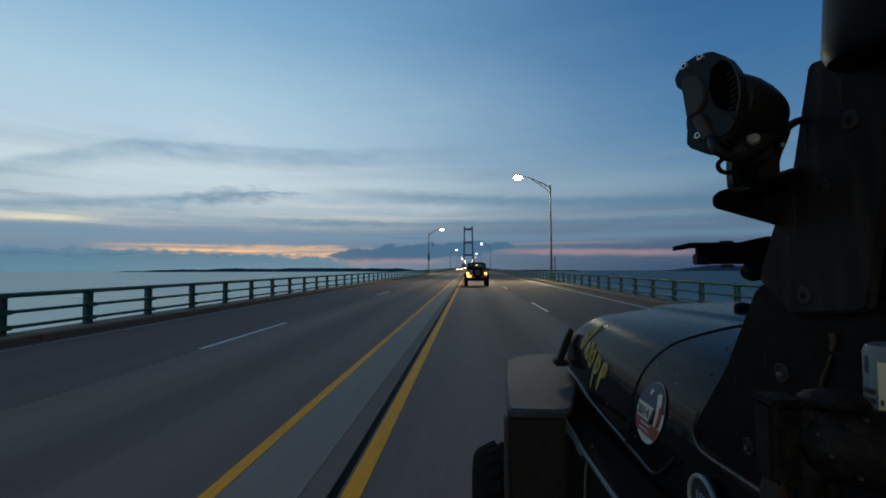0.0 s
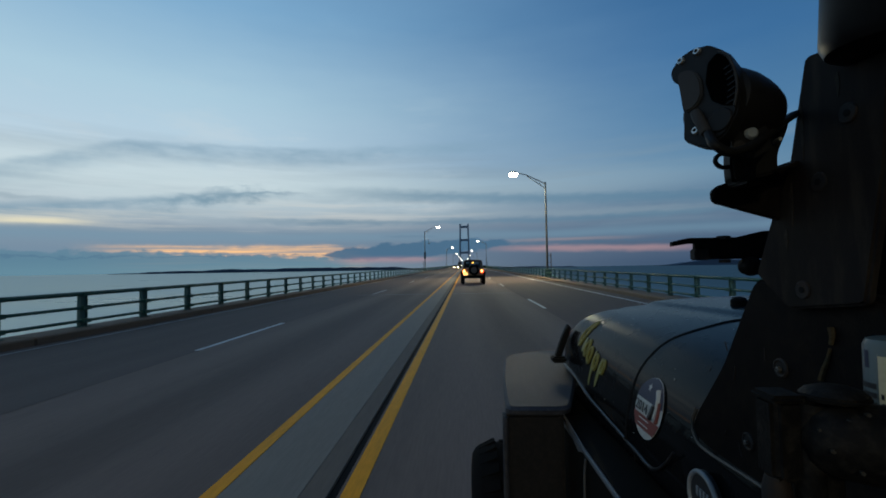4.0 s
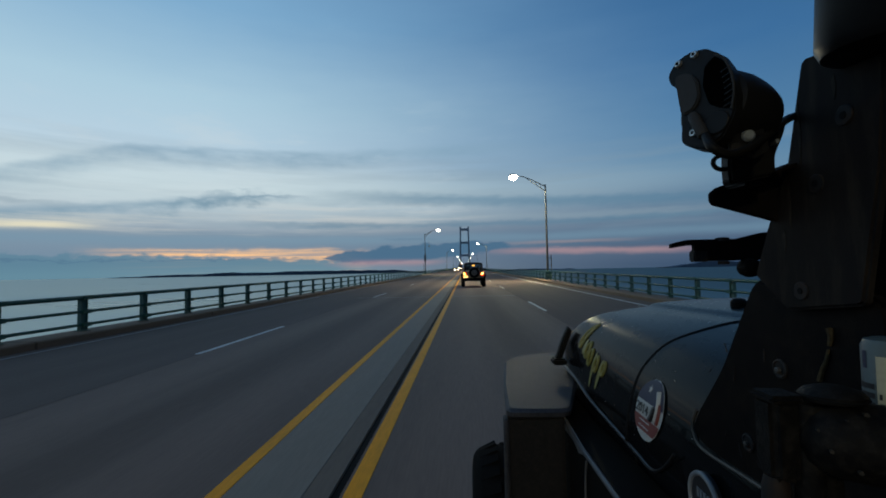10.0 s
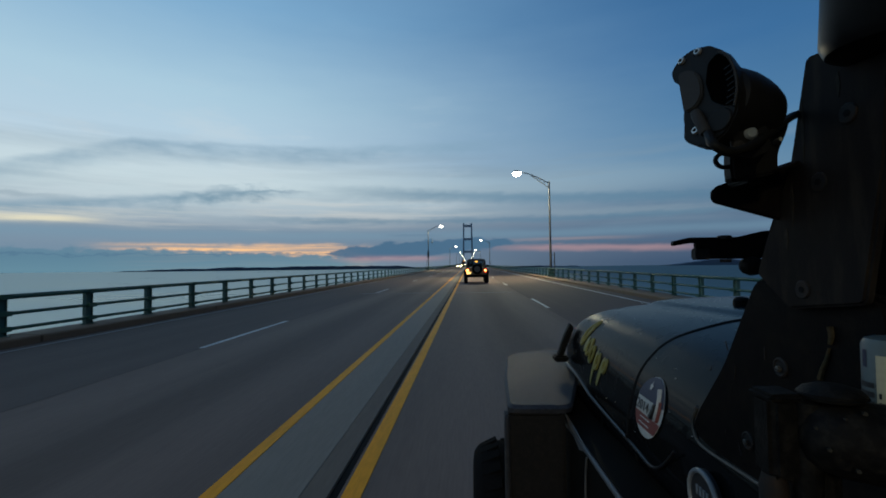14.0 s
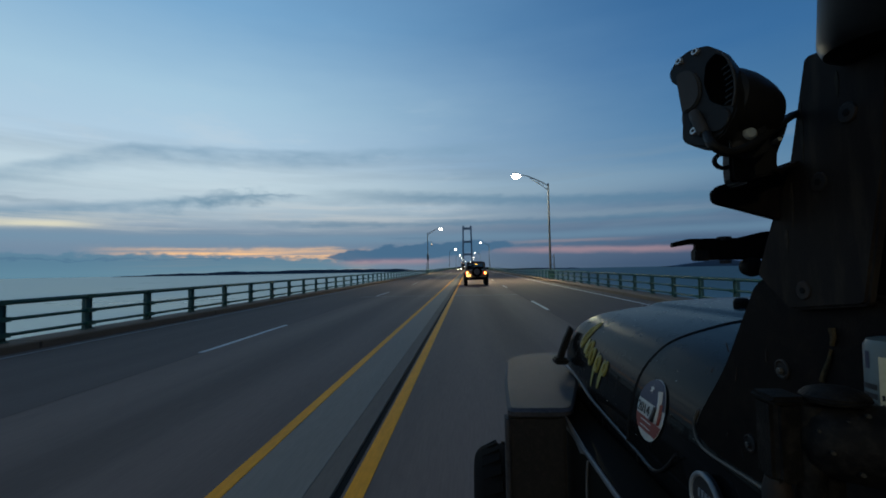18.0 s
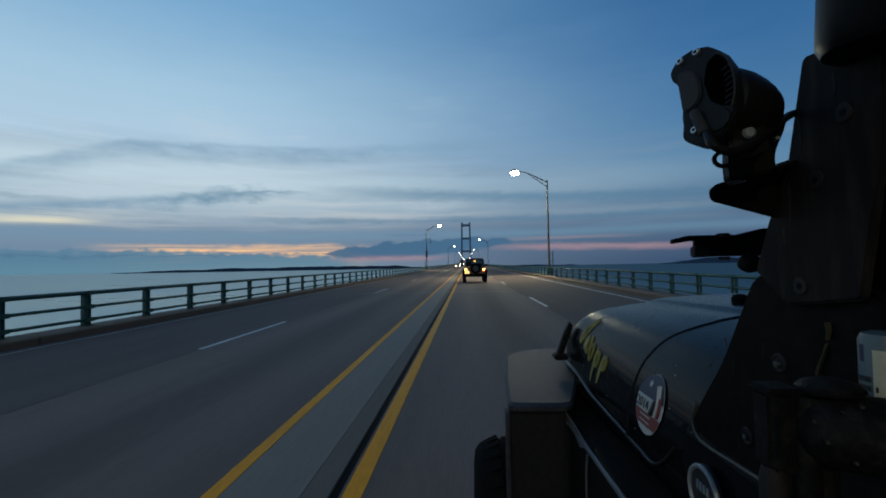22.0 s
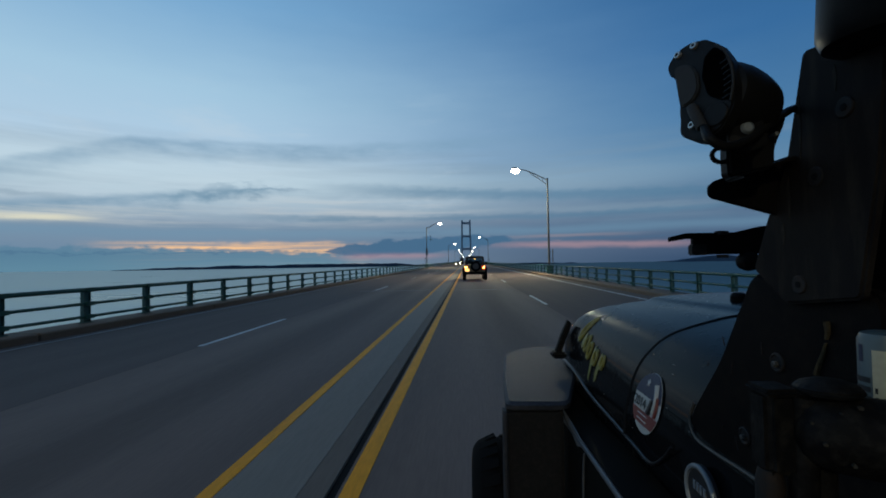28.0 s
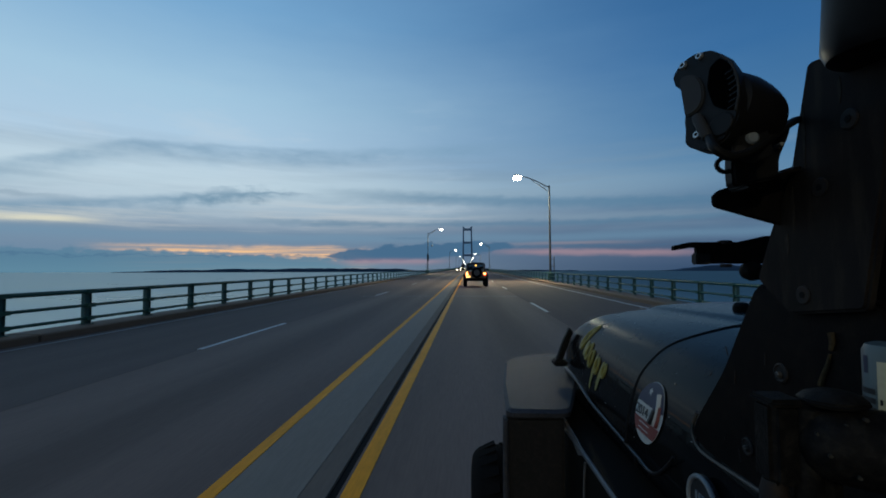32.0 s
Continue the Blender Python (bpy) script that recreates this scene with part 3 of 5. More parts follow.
def rounded(points, r, seg=5):
    """An outline with its corners rounded."""
    out = []
    n = len(points)
    for i in range(n):
        p, a, b = Vector(points[i]), Vector(points[i - 1]), Vector(points[(i + 1) % n])
        k = min(r, (a - p).length * 0.45, (b - p).length * 0.45)
        s, e = p + (a - p).normalized() * k, p + (b - p).normalized() * k
        for j in range(seg + 1):
            t = j / seg
            q = s * (1 - t) ** 2 + p * 2 * t * (1 - t) + e * t * t
            out.append((q.x, q.y))
    return out


def curve_through(points, steps=6):
    """Catmull-Rom through points."""
    pts = [Vector(p) for p in points]
    pts = [pts[0] * 2 - pts[1]] + pts + [pts[-1] * 2 - pts[-2]]
    out = []
    for i in range(1, len(pts) - 2):
        a, b, c, d = pts[i - 1:i + 3]
        for j in range(steps):
            t = j / steps
            out.append(0.5 * ((2 * b) + (c - a) * t + (2 * a - 5 * b + 4 * c - d) * t * t + (3 * b - a - 3 * c + d) * t ** 3))
    out.append(pts[-2])
    return out


def loft(sections, bm=None, close_ends=False):
    own = bmesh.new()
    rows = [[own.verts.new(p) for p in s] for s in sections]
    for a, b in zip(rows, rows[1:]):
        for i in range(len(a) - 1):
            own.faces.new((a[i], a[i + 1], b[i + 1], b[i])).smooth = True
    if close_ends:
        own.faces.new(rows[0][::-1])
        own.faces.new(rows[-1])
    bmesh.ops.recalc_face_normals(own, faces=own.faces)
    return merge(bm, own)


def thing(name, label, category, group="", kind="", at=(0, 0, 0)):
    e = new(name)
    e.location = at
    return tagged(e, label, category, group, kind)


# -------------------------------------------------------- bridge and lake
Y0, Y1 = -260.0, 1750.0           # ends of the deck
RAIL_L, RAIL_R = -9.05, 7.72      # railing lines
LAKE_Z = -38.0


def build_setting():
    b = bmesh.new()
    s = 24000.0
    n = 24
    own = [[b.verts.new((-s / 2 + s * i / n, -s / 2 + s * j / n, LAKE_Z)) for j in range(n + 1)] for i in range(n + 1)]
    for i in range(n):
        for j in range(n):
            b.faces.new((own[i][j], own[i + 1][j], own[i + 1][j + 1], own[i][j + 1]))
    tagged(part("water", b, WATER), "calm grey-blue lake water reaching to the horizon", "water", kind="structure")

    def ridge(name, x0, x1, y, height, seed, label, mat=None):
        rnd = random.Random(seed)
        m = bmesh.new()
        steps = 90
        rows = []
        h = 0.6
        for i in range(steps + 1):
            f = i / steps
            h = min(1, max(0.35, h + rnd.uniform(-0.12, 0.12)))
            env = min(1, f * 6 + 0.15) * min(1, (1 - f) * 8 + 0.1)
            x = x0 + (x1 - x0) * f
            top = LAKE_Z + height * h * env
            rows.append([(x, y, LAKE_Z - 1), (x, y + 5, top), (x, y + 160, top * 0.9 + LAKE_Z * 0.1), (x, y + 400, LAKE_Z - 1)])
        loft(rows, m)
        tagged(part(name, m, mat or LAND), label, "shore", kind="structure")
    ridge("backdrop_shore_west", -3560, -330, 4350, 36, 3, "low dark wooded shore across the lake")
    ridge("backdrop_shore_far", -5600, -4950, 4300, 13, 8, "faint low shore far over the water")
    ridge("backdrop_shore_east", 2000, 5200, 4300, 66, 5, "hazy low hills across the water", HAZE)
    ridge("backdrop_shore_point", 420, 1180, 4500, 15, 6, "low dark point of land beyond the bridge")

    # deck and the four lanes
    tagged(part("bridge_deck", box(-9.4, 8.1, Y0, Y1, -1.3, -0.16), DECK_STEEL), "steel bridge deck under the roadway", "bridge deck", kind="structure")
    tagged(part("road_oncoming", box(-4.840, -1.672, Y0, Y1, -0.155, 0.0), ASPHALT), "worn grey asphalt of the inner oncoming lane", "road", kind="structure")
    tagged(part("road_oncoming_outer", box(-8.55, -4.842, Y0, Y1, -0.155, -0.002), OUTER_ASPHALT), "darker asphalt of the outer oncoming lane", "road", kind="structure")
    tagged(part("road_near_lane", box(-0.91, 2.40, Y0, Y1, -0.155, 0.0), ASPHALT), "worn grey asphalt of the inner lane", "road", kind="structure")
    tagged(part("road_outer_lane", box(2.401, 6.95, Y0, Y1, -0.155, -0.002), DARK_ASPHALT), "darker asphalt of the outer lane", "road", kind="structure")
    med = thing("median", "raised grey concrete median strip between yellow lines", "median", kind="structure")
    part("median_top", box(-1.664, -1.142, Y0, Y1, -0.15, 0.018, 0.004, seg=1), CONCRETE, med)
    part("median_shoulder", box(-1.141, -0.968, Y0, Y1, -0.15, 0.016, 0.003, seg=1), SHOULDER, med, "darker stained edge of the median")
    part("black_strip", box(-0.967, -0.911, Y0, Y1, -0.15, -0.006), FLAT_BLACK, med, "black strip along the median")
    for side, x0, x1, xr in (("west", -9.35, -8.56, -8.46), ("east", 6.96, 8.05, 7.16)):
        k = thing("kerb_" + side, "rust-stained concrete kerb and walkway under the railing", "kerb", kind="structure")
        y = Y0
        while y < Y1:
            step = 6.1 if y < 330 else 61.0
            part("kerb_stone", box(x0, x1, y + 0.006, y + step - 0.006, -0.15, 0.150, 0.025, seg=1), KERB, k)
            y += step

    # painted lines
    def stripe(name, x, w, y0, y1, mat, label, z=0.004):
        o = part(name, box(x - w / 2, x + w / 2, y0, y1, z - 0.012, z), mat)
        return tagged(o, label, "road marking", kind="structure")
    stripe("trim_yellow_west", -1.735, 0.105, Y0, Y1, YELLOW, "worn solid yellow line beside the median")
    stripe("trim_yellow_east", -0.825, 0.125, Y0, Y1, YELLOW, "worn solid yellow line beside the median")
    stripe("trim_edge_west", -8.22, 0.09, Y0, Y1, EDGE_WHITE, "faded white edge line along the kerb")
    stripe("trim_edge_east", 6.20, 0.11, Y0, Y1, WHITE, "white edge line along the kerb")
    for x, first in ((-4.88, 7.75), (2.50, 14.6)):
        y = first - 15.24 * 8
        while y < 900:
            tagged(part("lane_dash", box(x - 0.05, x + 0.05, y, y + 3.75, -0.008, 0.004), WHITE),
                   "white broken lane line dash on the asphalt", "road marking", "lane dashes", "structure")
            y += 15.24
    for y in (-44.0, 22.4, 78.4, 139.6, 200.8, 262.0):
        for x0, x1 in ((-5.6, -1.84), (-0.75, 2.38)):
            tagged(part("expansion_joint", box(x0, x1, y, y + 0.14, -0.02, 0.003), PALE_CONCRETE), "pale concrete expansion joint across the lanes", "road joint",
                   "expansion joints", "structure")
    # tar seams along the lanes
    for x, w in ((-6.35, 0.014), (-4.84, 0.030)):
        m = bmesh.new()
        rnd = random.Random(int(x * 100))
        pts = []
        for i in range(160):
            pts.append((x + rnd.uniform(-1, 1) * (0.03 if w < 0.02 else 0.012), -30 + i * 1.6))
        rows = [[(p[0] - w / 2, p[1], 0.003), (p[0] + w / 2, p[1], 0.003)] for p in pts]
        loft(rows, m)
        tagged(part("tar_seam", m, DARK_ASPHALT), "thin dark tar seam along the lane", "road seam", "tar seams", "structure")


PITCH = 1.97


def build_railing(name, x, phase, label):
    r = thing(name, label, "railing")
    s = 1 if x > 0 else -1
    first = phase - 42 * PITCH
    # post: wide flange standing across the railing, on a foot plate
    bm = bmesh.new()
    w, d, h = 0.20, 0.085, 0.780
    box(-d / 2, d / 2, -w / 2, -w / 2 + 0.014, 0.0, h, 0, bm)
    box(-d / 2, d / 2, w / 2 - 0.014, w / 2, 0.0, h, 0, bm)
    box(-0.006, 0.006, -w / 2 + 0.014, w / 2 - 0.014, 0.0, h, 0, bm)
    box(-0.09, 0.09, -w / 2 - 0.02, w / 2 + 0.02, 0.0, 0.018, 0, bm)
    plain = len(bm.faces)
    for z in (0.30, 0.60, 0.925):
        box(-s * 0.10 - 0.035, -s * 0.10 + 0.035, -w / 2 - 0.012, w / 2 + 0.012, z - 0.15 - 0.05, z - 0.15 + 0.045, 0, bm)
    bm.faces.ensure_lookup_table()
    for f in bm.faces[plain:]:
        f.material_index = 1
    me = bpy.data.meshes.new("post")
    bm.to_mesh(me)
    bm.free()
    me.materials.append(POST_GREEN)
    me.materials.append(GREEN)
    count = 290
    for i in range(count):
        shared("post", me, r, pose(x, first + i * PITCH, 0.150))
    far = bmesh.new()
    y = first + count * PITCH
    while y < 1300:
        box(x - 0.05, x + 0.05, y - 0.09, y + 0.09, 0.150, 0.93, 0, far)
        y += PITCH
    tagged(part("far_posts", far, POST_GREEN, r), kind="stuff")
    for z, rad in ((0.925, 0.050), (0.60, 0.035), (0.30, 0.035)):
        part("rail", tube([(x - s * 0.075, Y0, z), (x - s * 0.075, 200, z), (x - s * 0.075, Y1, z)], rad, 8), GREEN, r)
    return r


def street_lamp(x, y, side):
    """Tapered pole, trussed arm over the road and a lit head. side: the direction of the arm in x."""
    L = thing("street_lamp", "tall galvanised street lamp with trussed arm, lit", "street lamp", "bridge street lamps")
    part("base", box(-0.24, 0.24, -0.24, 0.24, 0.150, 0.95, 0.03), POST_GREEN, L, "green base box")
    part("pole", tube([(0, 0, 0.95), (0, 0, 5), (0, 0, 9.35)], 0.115, 12, None, 0.075), GALV, L)
    part("cap", lathe((0, 0, 9.35), (0, 0, 1), [(0, 0.085), (0.05, 0.085), (0.09, 0.03)], 10), GALV, L)
    pts = curve_through([(0, 0, 9.22), (side * 1.0, 0, 9.75), (side * 2.0, 0, 10.2), (side * 2.75, 0, 10.36)], 4)
    part("arm", tube(pts, 0.05, 8, None, 0.04), GALV, L)
    part("lower_arm", tube([(0, 0, 8.75), (side * 0.8, 0, 9.35), (side * 1.75, 0, 10.02)], 0.035, 8), GALV, L)
    for a, b in (((0.42, 9.02), (0.55, 9.5)), ((0.85, 9.42), (0.95, 9.7))):
        part("strut", tube([(side * a[0], 0, a[1]), (side * b[0], 0, b[1])], 0.022, 6), GALV, L)
    part("side_post", tube([(-side * 0.42, 0.3, 0.15), (-side * 0.42, 0.3, 2.5)], 0.045, 8), GALV, L, "short conduit post beside the pole")
    for z in (1.5, 2.2):
        part("conduit_bracket", box(min(-side * 0.42, 0), max(-side * 0.42, 0), 0.27, 0.31, z, z + 0.05), GALV, L)
    head = part("lamp_head", lathe((side * 2.7, 0, 10.37), (side, 0, 0.03), [(0, 0.06), (0.1, 0.12), (0.35, 0.19), (0.65, 0.17), (0.78, 0.06)], 14), GALV, L)
    # lens drawn oversized, so its glare is part of the shape
    part("lens", lathe((side * 3.10, 0, 10.36), (0, 0, -1), [(0, 0.36), (0.10, 0.43), (0.26, 0.40), (0.38, 0.2)], 18), LAMP_GLOW, head, "bright warm lens")
    L.location = (x, y, 0)
    return L


def bridge_tower(y):
    T = thing("bridge_tower", "tall grey steel suspension bridge tower with cross struts", "bridge tower", at=(-0.5, y, 0))
    z0, z1 = LAKE_Z, 108.0
    for sx in (-1, 1):
        part("tower_leg", loft([[(sx * (12.6 - 2.2 * f) + a * (2.6 - 0.7 * f), b * (3.6 - f), z0 + (z1 - z0) * f) for a, b in ((-1, -1), (1, -1), (1, 1), (-1, 1), (-1, -1))]
                                for f in (0, 0.25, 0.5, 0.75, 1)], None, False), TOWER_STEEL, T)
        part("saddle_housing", box(sx * 10.4 - 2.3, sx * 10.4 + 2.3, -3, 3, z1 - 0.5, z1 + 3, 0.3), TOWER_STEEL, T)
    for z, h in ((103.5, 6.0), (68.0, 5.5), (34.0, 5.5)):
        part("cross_strut", box(-10.0, 10.0, -2.0, 2.0, z - h / 2, z + h / 2, 0.2), TOWER_STEEL, T)
    part("deck_strut", box(-11.0, 11.0, -2.4, 2.4, -8, -2, 0.2), TOWER_STEEL, T)
    return T


build_setting()
build_railing("railing", RAIL_L, 10.0, "dark green three-bar steel railing along the oncoming lanes")
build_railing("railing", RAIL_R, 19.3, "dark green three-bar steel railing along the outer lane")
LAMP_GAP = 122.0
for i in range(-2, 9):
    street_lamp(7.92, 43.5 + LAMP_GAP * i, -1)
    left = street_lamp(-9.25, 102.0 + LAMP_GAP * i, 1)
    if i == 0:
        tagged(left, "tall galvanised street lamp with a control box and camera, lit")
        part("control_box", box(-0.20, 0.24, -0.36, -0.10, 3.0, 4.5, 0.03), GALV, left, "grey control box")
        cam_part = part("traffic_camera", lathe((0.95, 0, 6.75), (0, 0, -1), [(0, 0.05), (0.08, 0.14), (0.25, 0.16), (0.38, 0.08)], 14), GALV, left)
        part("camera_arm", tube([(0.6, 0, 7.5), (0.9, 0, 7.45), (0.95, 0, 6.8)], 0.03, 6), GALV, cam_part)
bridge_tower(1190.0)
# the bridge runs slightly to the right of the carrying vehicle's heading
TURN = Matrix.Translation((0.075, 0, 0)) @ Matrix.Rotation(-0.0115, 4, "Z")
for ob in list(scene.objects):
    if ob.parent is None and ob.type in ("MESH", "EMPTY") and not ob.name.startswith(("water", "backdrop")):
        ob.matrix_basis = TURN @ ob.matrix_basis

# lamps that light the road
for x, y in ((4.7, 43.5), (-5.9, 102.0), (-5.9, -20.0), (4.9, -81.0), (4.7, 165.5), (-5.9, 224.0), (4.7, 287.5)):
    ld = bpy.data.lights.new("street_light", "AREA")
    ld.shape, ld.size, ld.energy, ld.color = "DISK", 0.5, 2100.0, (1.0, 0.90, 0.55)
    lo = new("street_light", ld)
    lo.location = TURN @ Vector((x, y, 9.95))


# ------------------------------------------------------- vehicles
def wheel(parent, x, y, r, w, label=""):
    """A knobbly off-road wheel whose axle lies along x."""
    prof = [(-w / 2, r * 0.62), (-w / 2 - 0.010, r * 0.78), (-w / 2 - 0.006, r * 0.87), (-w / 2 + 0.008, r * 0.93), (-w / 2 + 0.034, r * 0.968), (-w / 2 + 0.07, r * 0.985),
            (w / 2 - 0.07, r * 0.985), (w / 2 - 0.034, r * 0.968), (w / 2 - 0.008, r * 0.93), (w / 2 + 0.006, r * 0.87),
            (w / 2 + 0.010, r * 0.78), (w / 2, r * 0.62)]
    t = part("wheel", lathe((x, y, r), (1, 0, 0), prof, 40), RUBBER, parent, label)
    for p in t.data.polygons:
        p.use_smooth = True
    lug = bmesh.new()
    for i in range(36):
        a = math.tau * i / 36
        for sx in (-1, 0, 1):
            off = a + (0.09 if sx == 0 else 0)
            rr = r * (0.990 if sx == 0 else 0.972)
            c = Vector((x + sx * w * 0.32, y + math.cos(off) * rr, r + math.sin(off) * rr))
            m = Matrix.Translation(c) @ Matrix.Rotation(off - math.pi / 2, 4, "X")
            q = bmesh.ops.create_cube(lug, size=1.0, matrix=m @ Matrix.Rotation(0.42 * sx, 4, "Y") @ Matrix.Diagonal((w * 0.25, r * 0.10, 0.010, 1)))
    part("tread", lug, RUBBER, t)
    part("rim", lathe((x, y, r), (1, 0, 0), [(-w / 2 + 0.03, 0.05), (-w / 2 + 0.02, r * 0.3), (-w / 2 + 0.005, r * 0.6), (w / 2 - 0.005, r * 0.6), (w / 2 - 0.02, r * 0.3), (w / 2 - 0.03, 0.05)], 28), RIM, t)
    return t


def lead_vehicle():
    J = thing("off_road_vehicle", "olive-tan off-road vehicle seen from behind, tail lamps lit", "car")
    body = [(-0.74, 0.62), (0.74, 0.62), (0.76, 0.75), (0.76, 1.14), (0.72, 1.17), (-0.72, 1.17), (-0.76, 1.14), (-0.76, 0.75)]
    part("tub", prism(body, "y", 0.0, 2.1, 0.02), TAN, J)
    part("hood", prism([(-0.66, 0.75), (0.66, 0.75), (0.66, 1.06), (0.55, 1.13), (-0.55, 1.13), (-0.66, 1.06)], "y", 2.1, 3.45, 0.03), TAN, J)
    part("tailgate", box(-0.55, 0.55, -0.03, -0.002, 0.66, 1.13, 0.01), TAN, J)
    for a, b in (((-0.72, 1.175), (-0.67, 1.72)), ((0.72, 1.175), (0.67, 1.72))):
        s = 1 if a[0] > 0 else -1
        part("rear_pillar", prism([(a[0], a[1]), (a[0] - s * 0.11, a[1]), (b[0] - s * 0.10, b[1]), (b[0], b[1])], "y", 0.02, 0.14, 0.01), FABRIC, J)
        part("side_window", prism([(0.16, 1.2), (1.9, 1.2), (1.75, 1.70), (0.22, 1.70)], "x", s * 0.69, s * 0.70), GLASS, J)
        part("front_pillar", tube([(s * 0.70, 2.1, 1.17), (s * 0.64, 1.78, 1.74)], 0.035, 8), TAN, J)
    part("soft_top", prism([(-0.67, 1.70), (-0.60, 1.79), (-0.3, 1.82), (0.3, 1.82), (0.60, 1.79), (0.67, 1.70)], "y", 0.0, 1.85, 0.015), FABRIC, J, "dark fabric roof")
    part("rear_window", box(-0.56, 0.56, 0.03, 0.045, 1.22, 1.69), CLEAR, J)
    part("rear_header", box(-0.60, 0.60, 0.01, 0.06, 1.66, 1.72, 0.01), FABRIC, J)
    part("windscreen", prism([(-0.60, 1.2), (0.60, 1.2), (0.56, 1.70), (-0.56, 1.70)], "y", 1.9, 1.91), CLEAR, J)
    part("roll_bar", tube(curve_through([(-0.55, 0.9, 1.17), (-0.52, 0.9, 1.62), (-0.3, 0.9, 1.72), (0.3, 0.9, 1.72), (0.52, 0.9, 1.62), (0.55, 0.9, 1.17)], 4), 0.035, 8), PLASTIC, J)
    for sx in (-0.36, 0.36):
        part("headrest", box(sx - 0.13, sx + 0.13, 1.15, 1.24, 1.30, 1.52, 0.03), FABRIC, J)
    part("rear_bumper", box(-0.80, 0.80, -0.16, -0.02, 0.50, 0.66, 0.03), PLASTIC, J)
    sp = part("spare_wheel", lathe((0.06, -0.05, 1.06), (0, -1, 0), [(0, 0.25), (0, 0.36), (0.03, 0.39), (0.2, 0.39), (0.23, 0.36), (0.235, 0.24), (0.21, 0.22)], 36), RUBBER, J, "full-size spare tyre on the tailgate")
    part("spare_rim", lathe((0.06, -0.26, 1.06), (0, -1, 0), [(0, 0.225), (0.01, 0.21), (0.012, 0.10), (0.035, 0.08), (0.04, 0.02)], 24), RIM, sp)
    for s in (-1, 1):
        t = part("tail_lamp", box(s * 0.66 - 0.075, s * 0.66 + 0.075, -0.07, -0.003, 0.86, 1.05, 0.015), TAIL, J, "red lit tail lamp")
        part("bulb", lathe((s * 0.66, -0.072, 0.98), (0, -1, 0), [(0, 0.062), (0.012, 0.056), (0.02, 0.015)], 14), TAIL_HOT, t)
        part("rear_flare", prism([(0.12, 0.95), (1.02, 0.95), (1.08, 0.72), (1.0, 0.72), (0.95, 0.88), (0.2, 0.88), (0.12, 0.72), (0.04, 0.72)], "x", s * 0.765, s * 0.93, 0.01), PLASTIC, J)
        part("front_flare", prism([(2.35, 0.95), (3.25, 0.95), (3.35, 0.72), (3.27, 0.72), (3.2, 0.88), (2.4, 0.88), (2.3, 0.66), (2.2, 0.66)], "x", s * 0.665, s * 0.93, 0.01), PLASTIC, J)
        part("mirror", box(s * 0.95 - 0.09, s * 0.95 + 0.09, 2.0, 2.08, 1.22, 1.38, 0.02), PLASTIC, J)
        part("mirror_arm", tube([(s * 0.74, 2.03, 1.2), (s * 0.88, 2.03, 1.25)], 0.018, 6), PLASTIC, J)
        wheel(J, s * 0.78, 0.56, 0.39, 0.26)
        wheel(J, s * 0.78, 2.8, 0.39, 0.26)
    # the plate emits its own lighting; no plate lamp is built
    pl = part("number_plate", box(-0.72, -0.42, -0.045, -0.034, 0.70, 0.85), PLATE_GLOW, J, "number plate, its lighting put in as glow")
    for i in range(5):
        part("plate_bar", box(-0.69 + i * 0.05, -0.66 + i * 0.05, -0.048, -0.0452, 0.75, 0.81), STICKER_BLACK, pl)
    part("high_brake_lamp", box(-0.06, 0.06, 0.0, 0.028, 1.585, 1.64, 0.008), AMBER, J, "lit amber lamp at the rear window")
    part("aerial", tube([(-0.72, 2.3, 1.1), (-0.73, 2.25, 2.1)], 0.006, 6), PLASTIC, J)
    part("floor", box(-0.7, 0.7, 0.05, 3.3, 0.45, 0.61, 0.02), PLASTIC, J)
    J.location = (0.98, 33.0, 0)
    return J


def oncoming_car(x, y, mat, label):
    C = thing("car", label, "car", "oncoming cars")
    side = [(0.0, 0.35), (0.0, 0.68), (0.1, 0.78), (1.15, 0.95), (1.75, 1.38), (2.9, 1.42), (3.9, 1.02), (4.4, 0.95), (4.45, 0.4)]
    part("body", prism(side, "x", -0.86, 0.86, 0.05), mat, C)
    part("windscreen", prism([(-0.70, 1.0), (0.70, 1.0), (0.60, 1.34), (-0.60, 1.34)], "y", 1.12, 1.16), GLASS, C)
    part("grille", box(-0.45, 0.45, -0.012, -0.001, 0.45, 0.66), PLASTIC, C)
    for s in (-1, 1):
        part("headlamp", lathe((s * 0.64, 0.005, 0.66), (0, -1, 0), [(0, 0.14), (0.03, 0.13), (0.05, 0.05)], 16), HEAD, C, "lit headlamp")
        wheel(C, s * 0.76, 0.85, 0.33, 0.2)
        wheel(C, s * 0.76, 3.45, 0.33, 0.2)
    C.location = (x, y, 0)
    return C


lead_vehicle()
oncoming_car(-1.35, 158.0, SILVER, "grey oncoming car with headlamps lit")


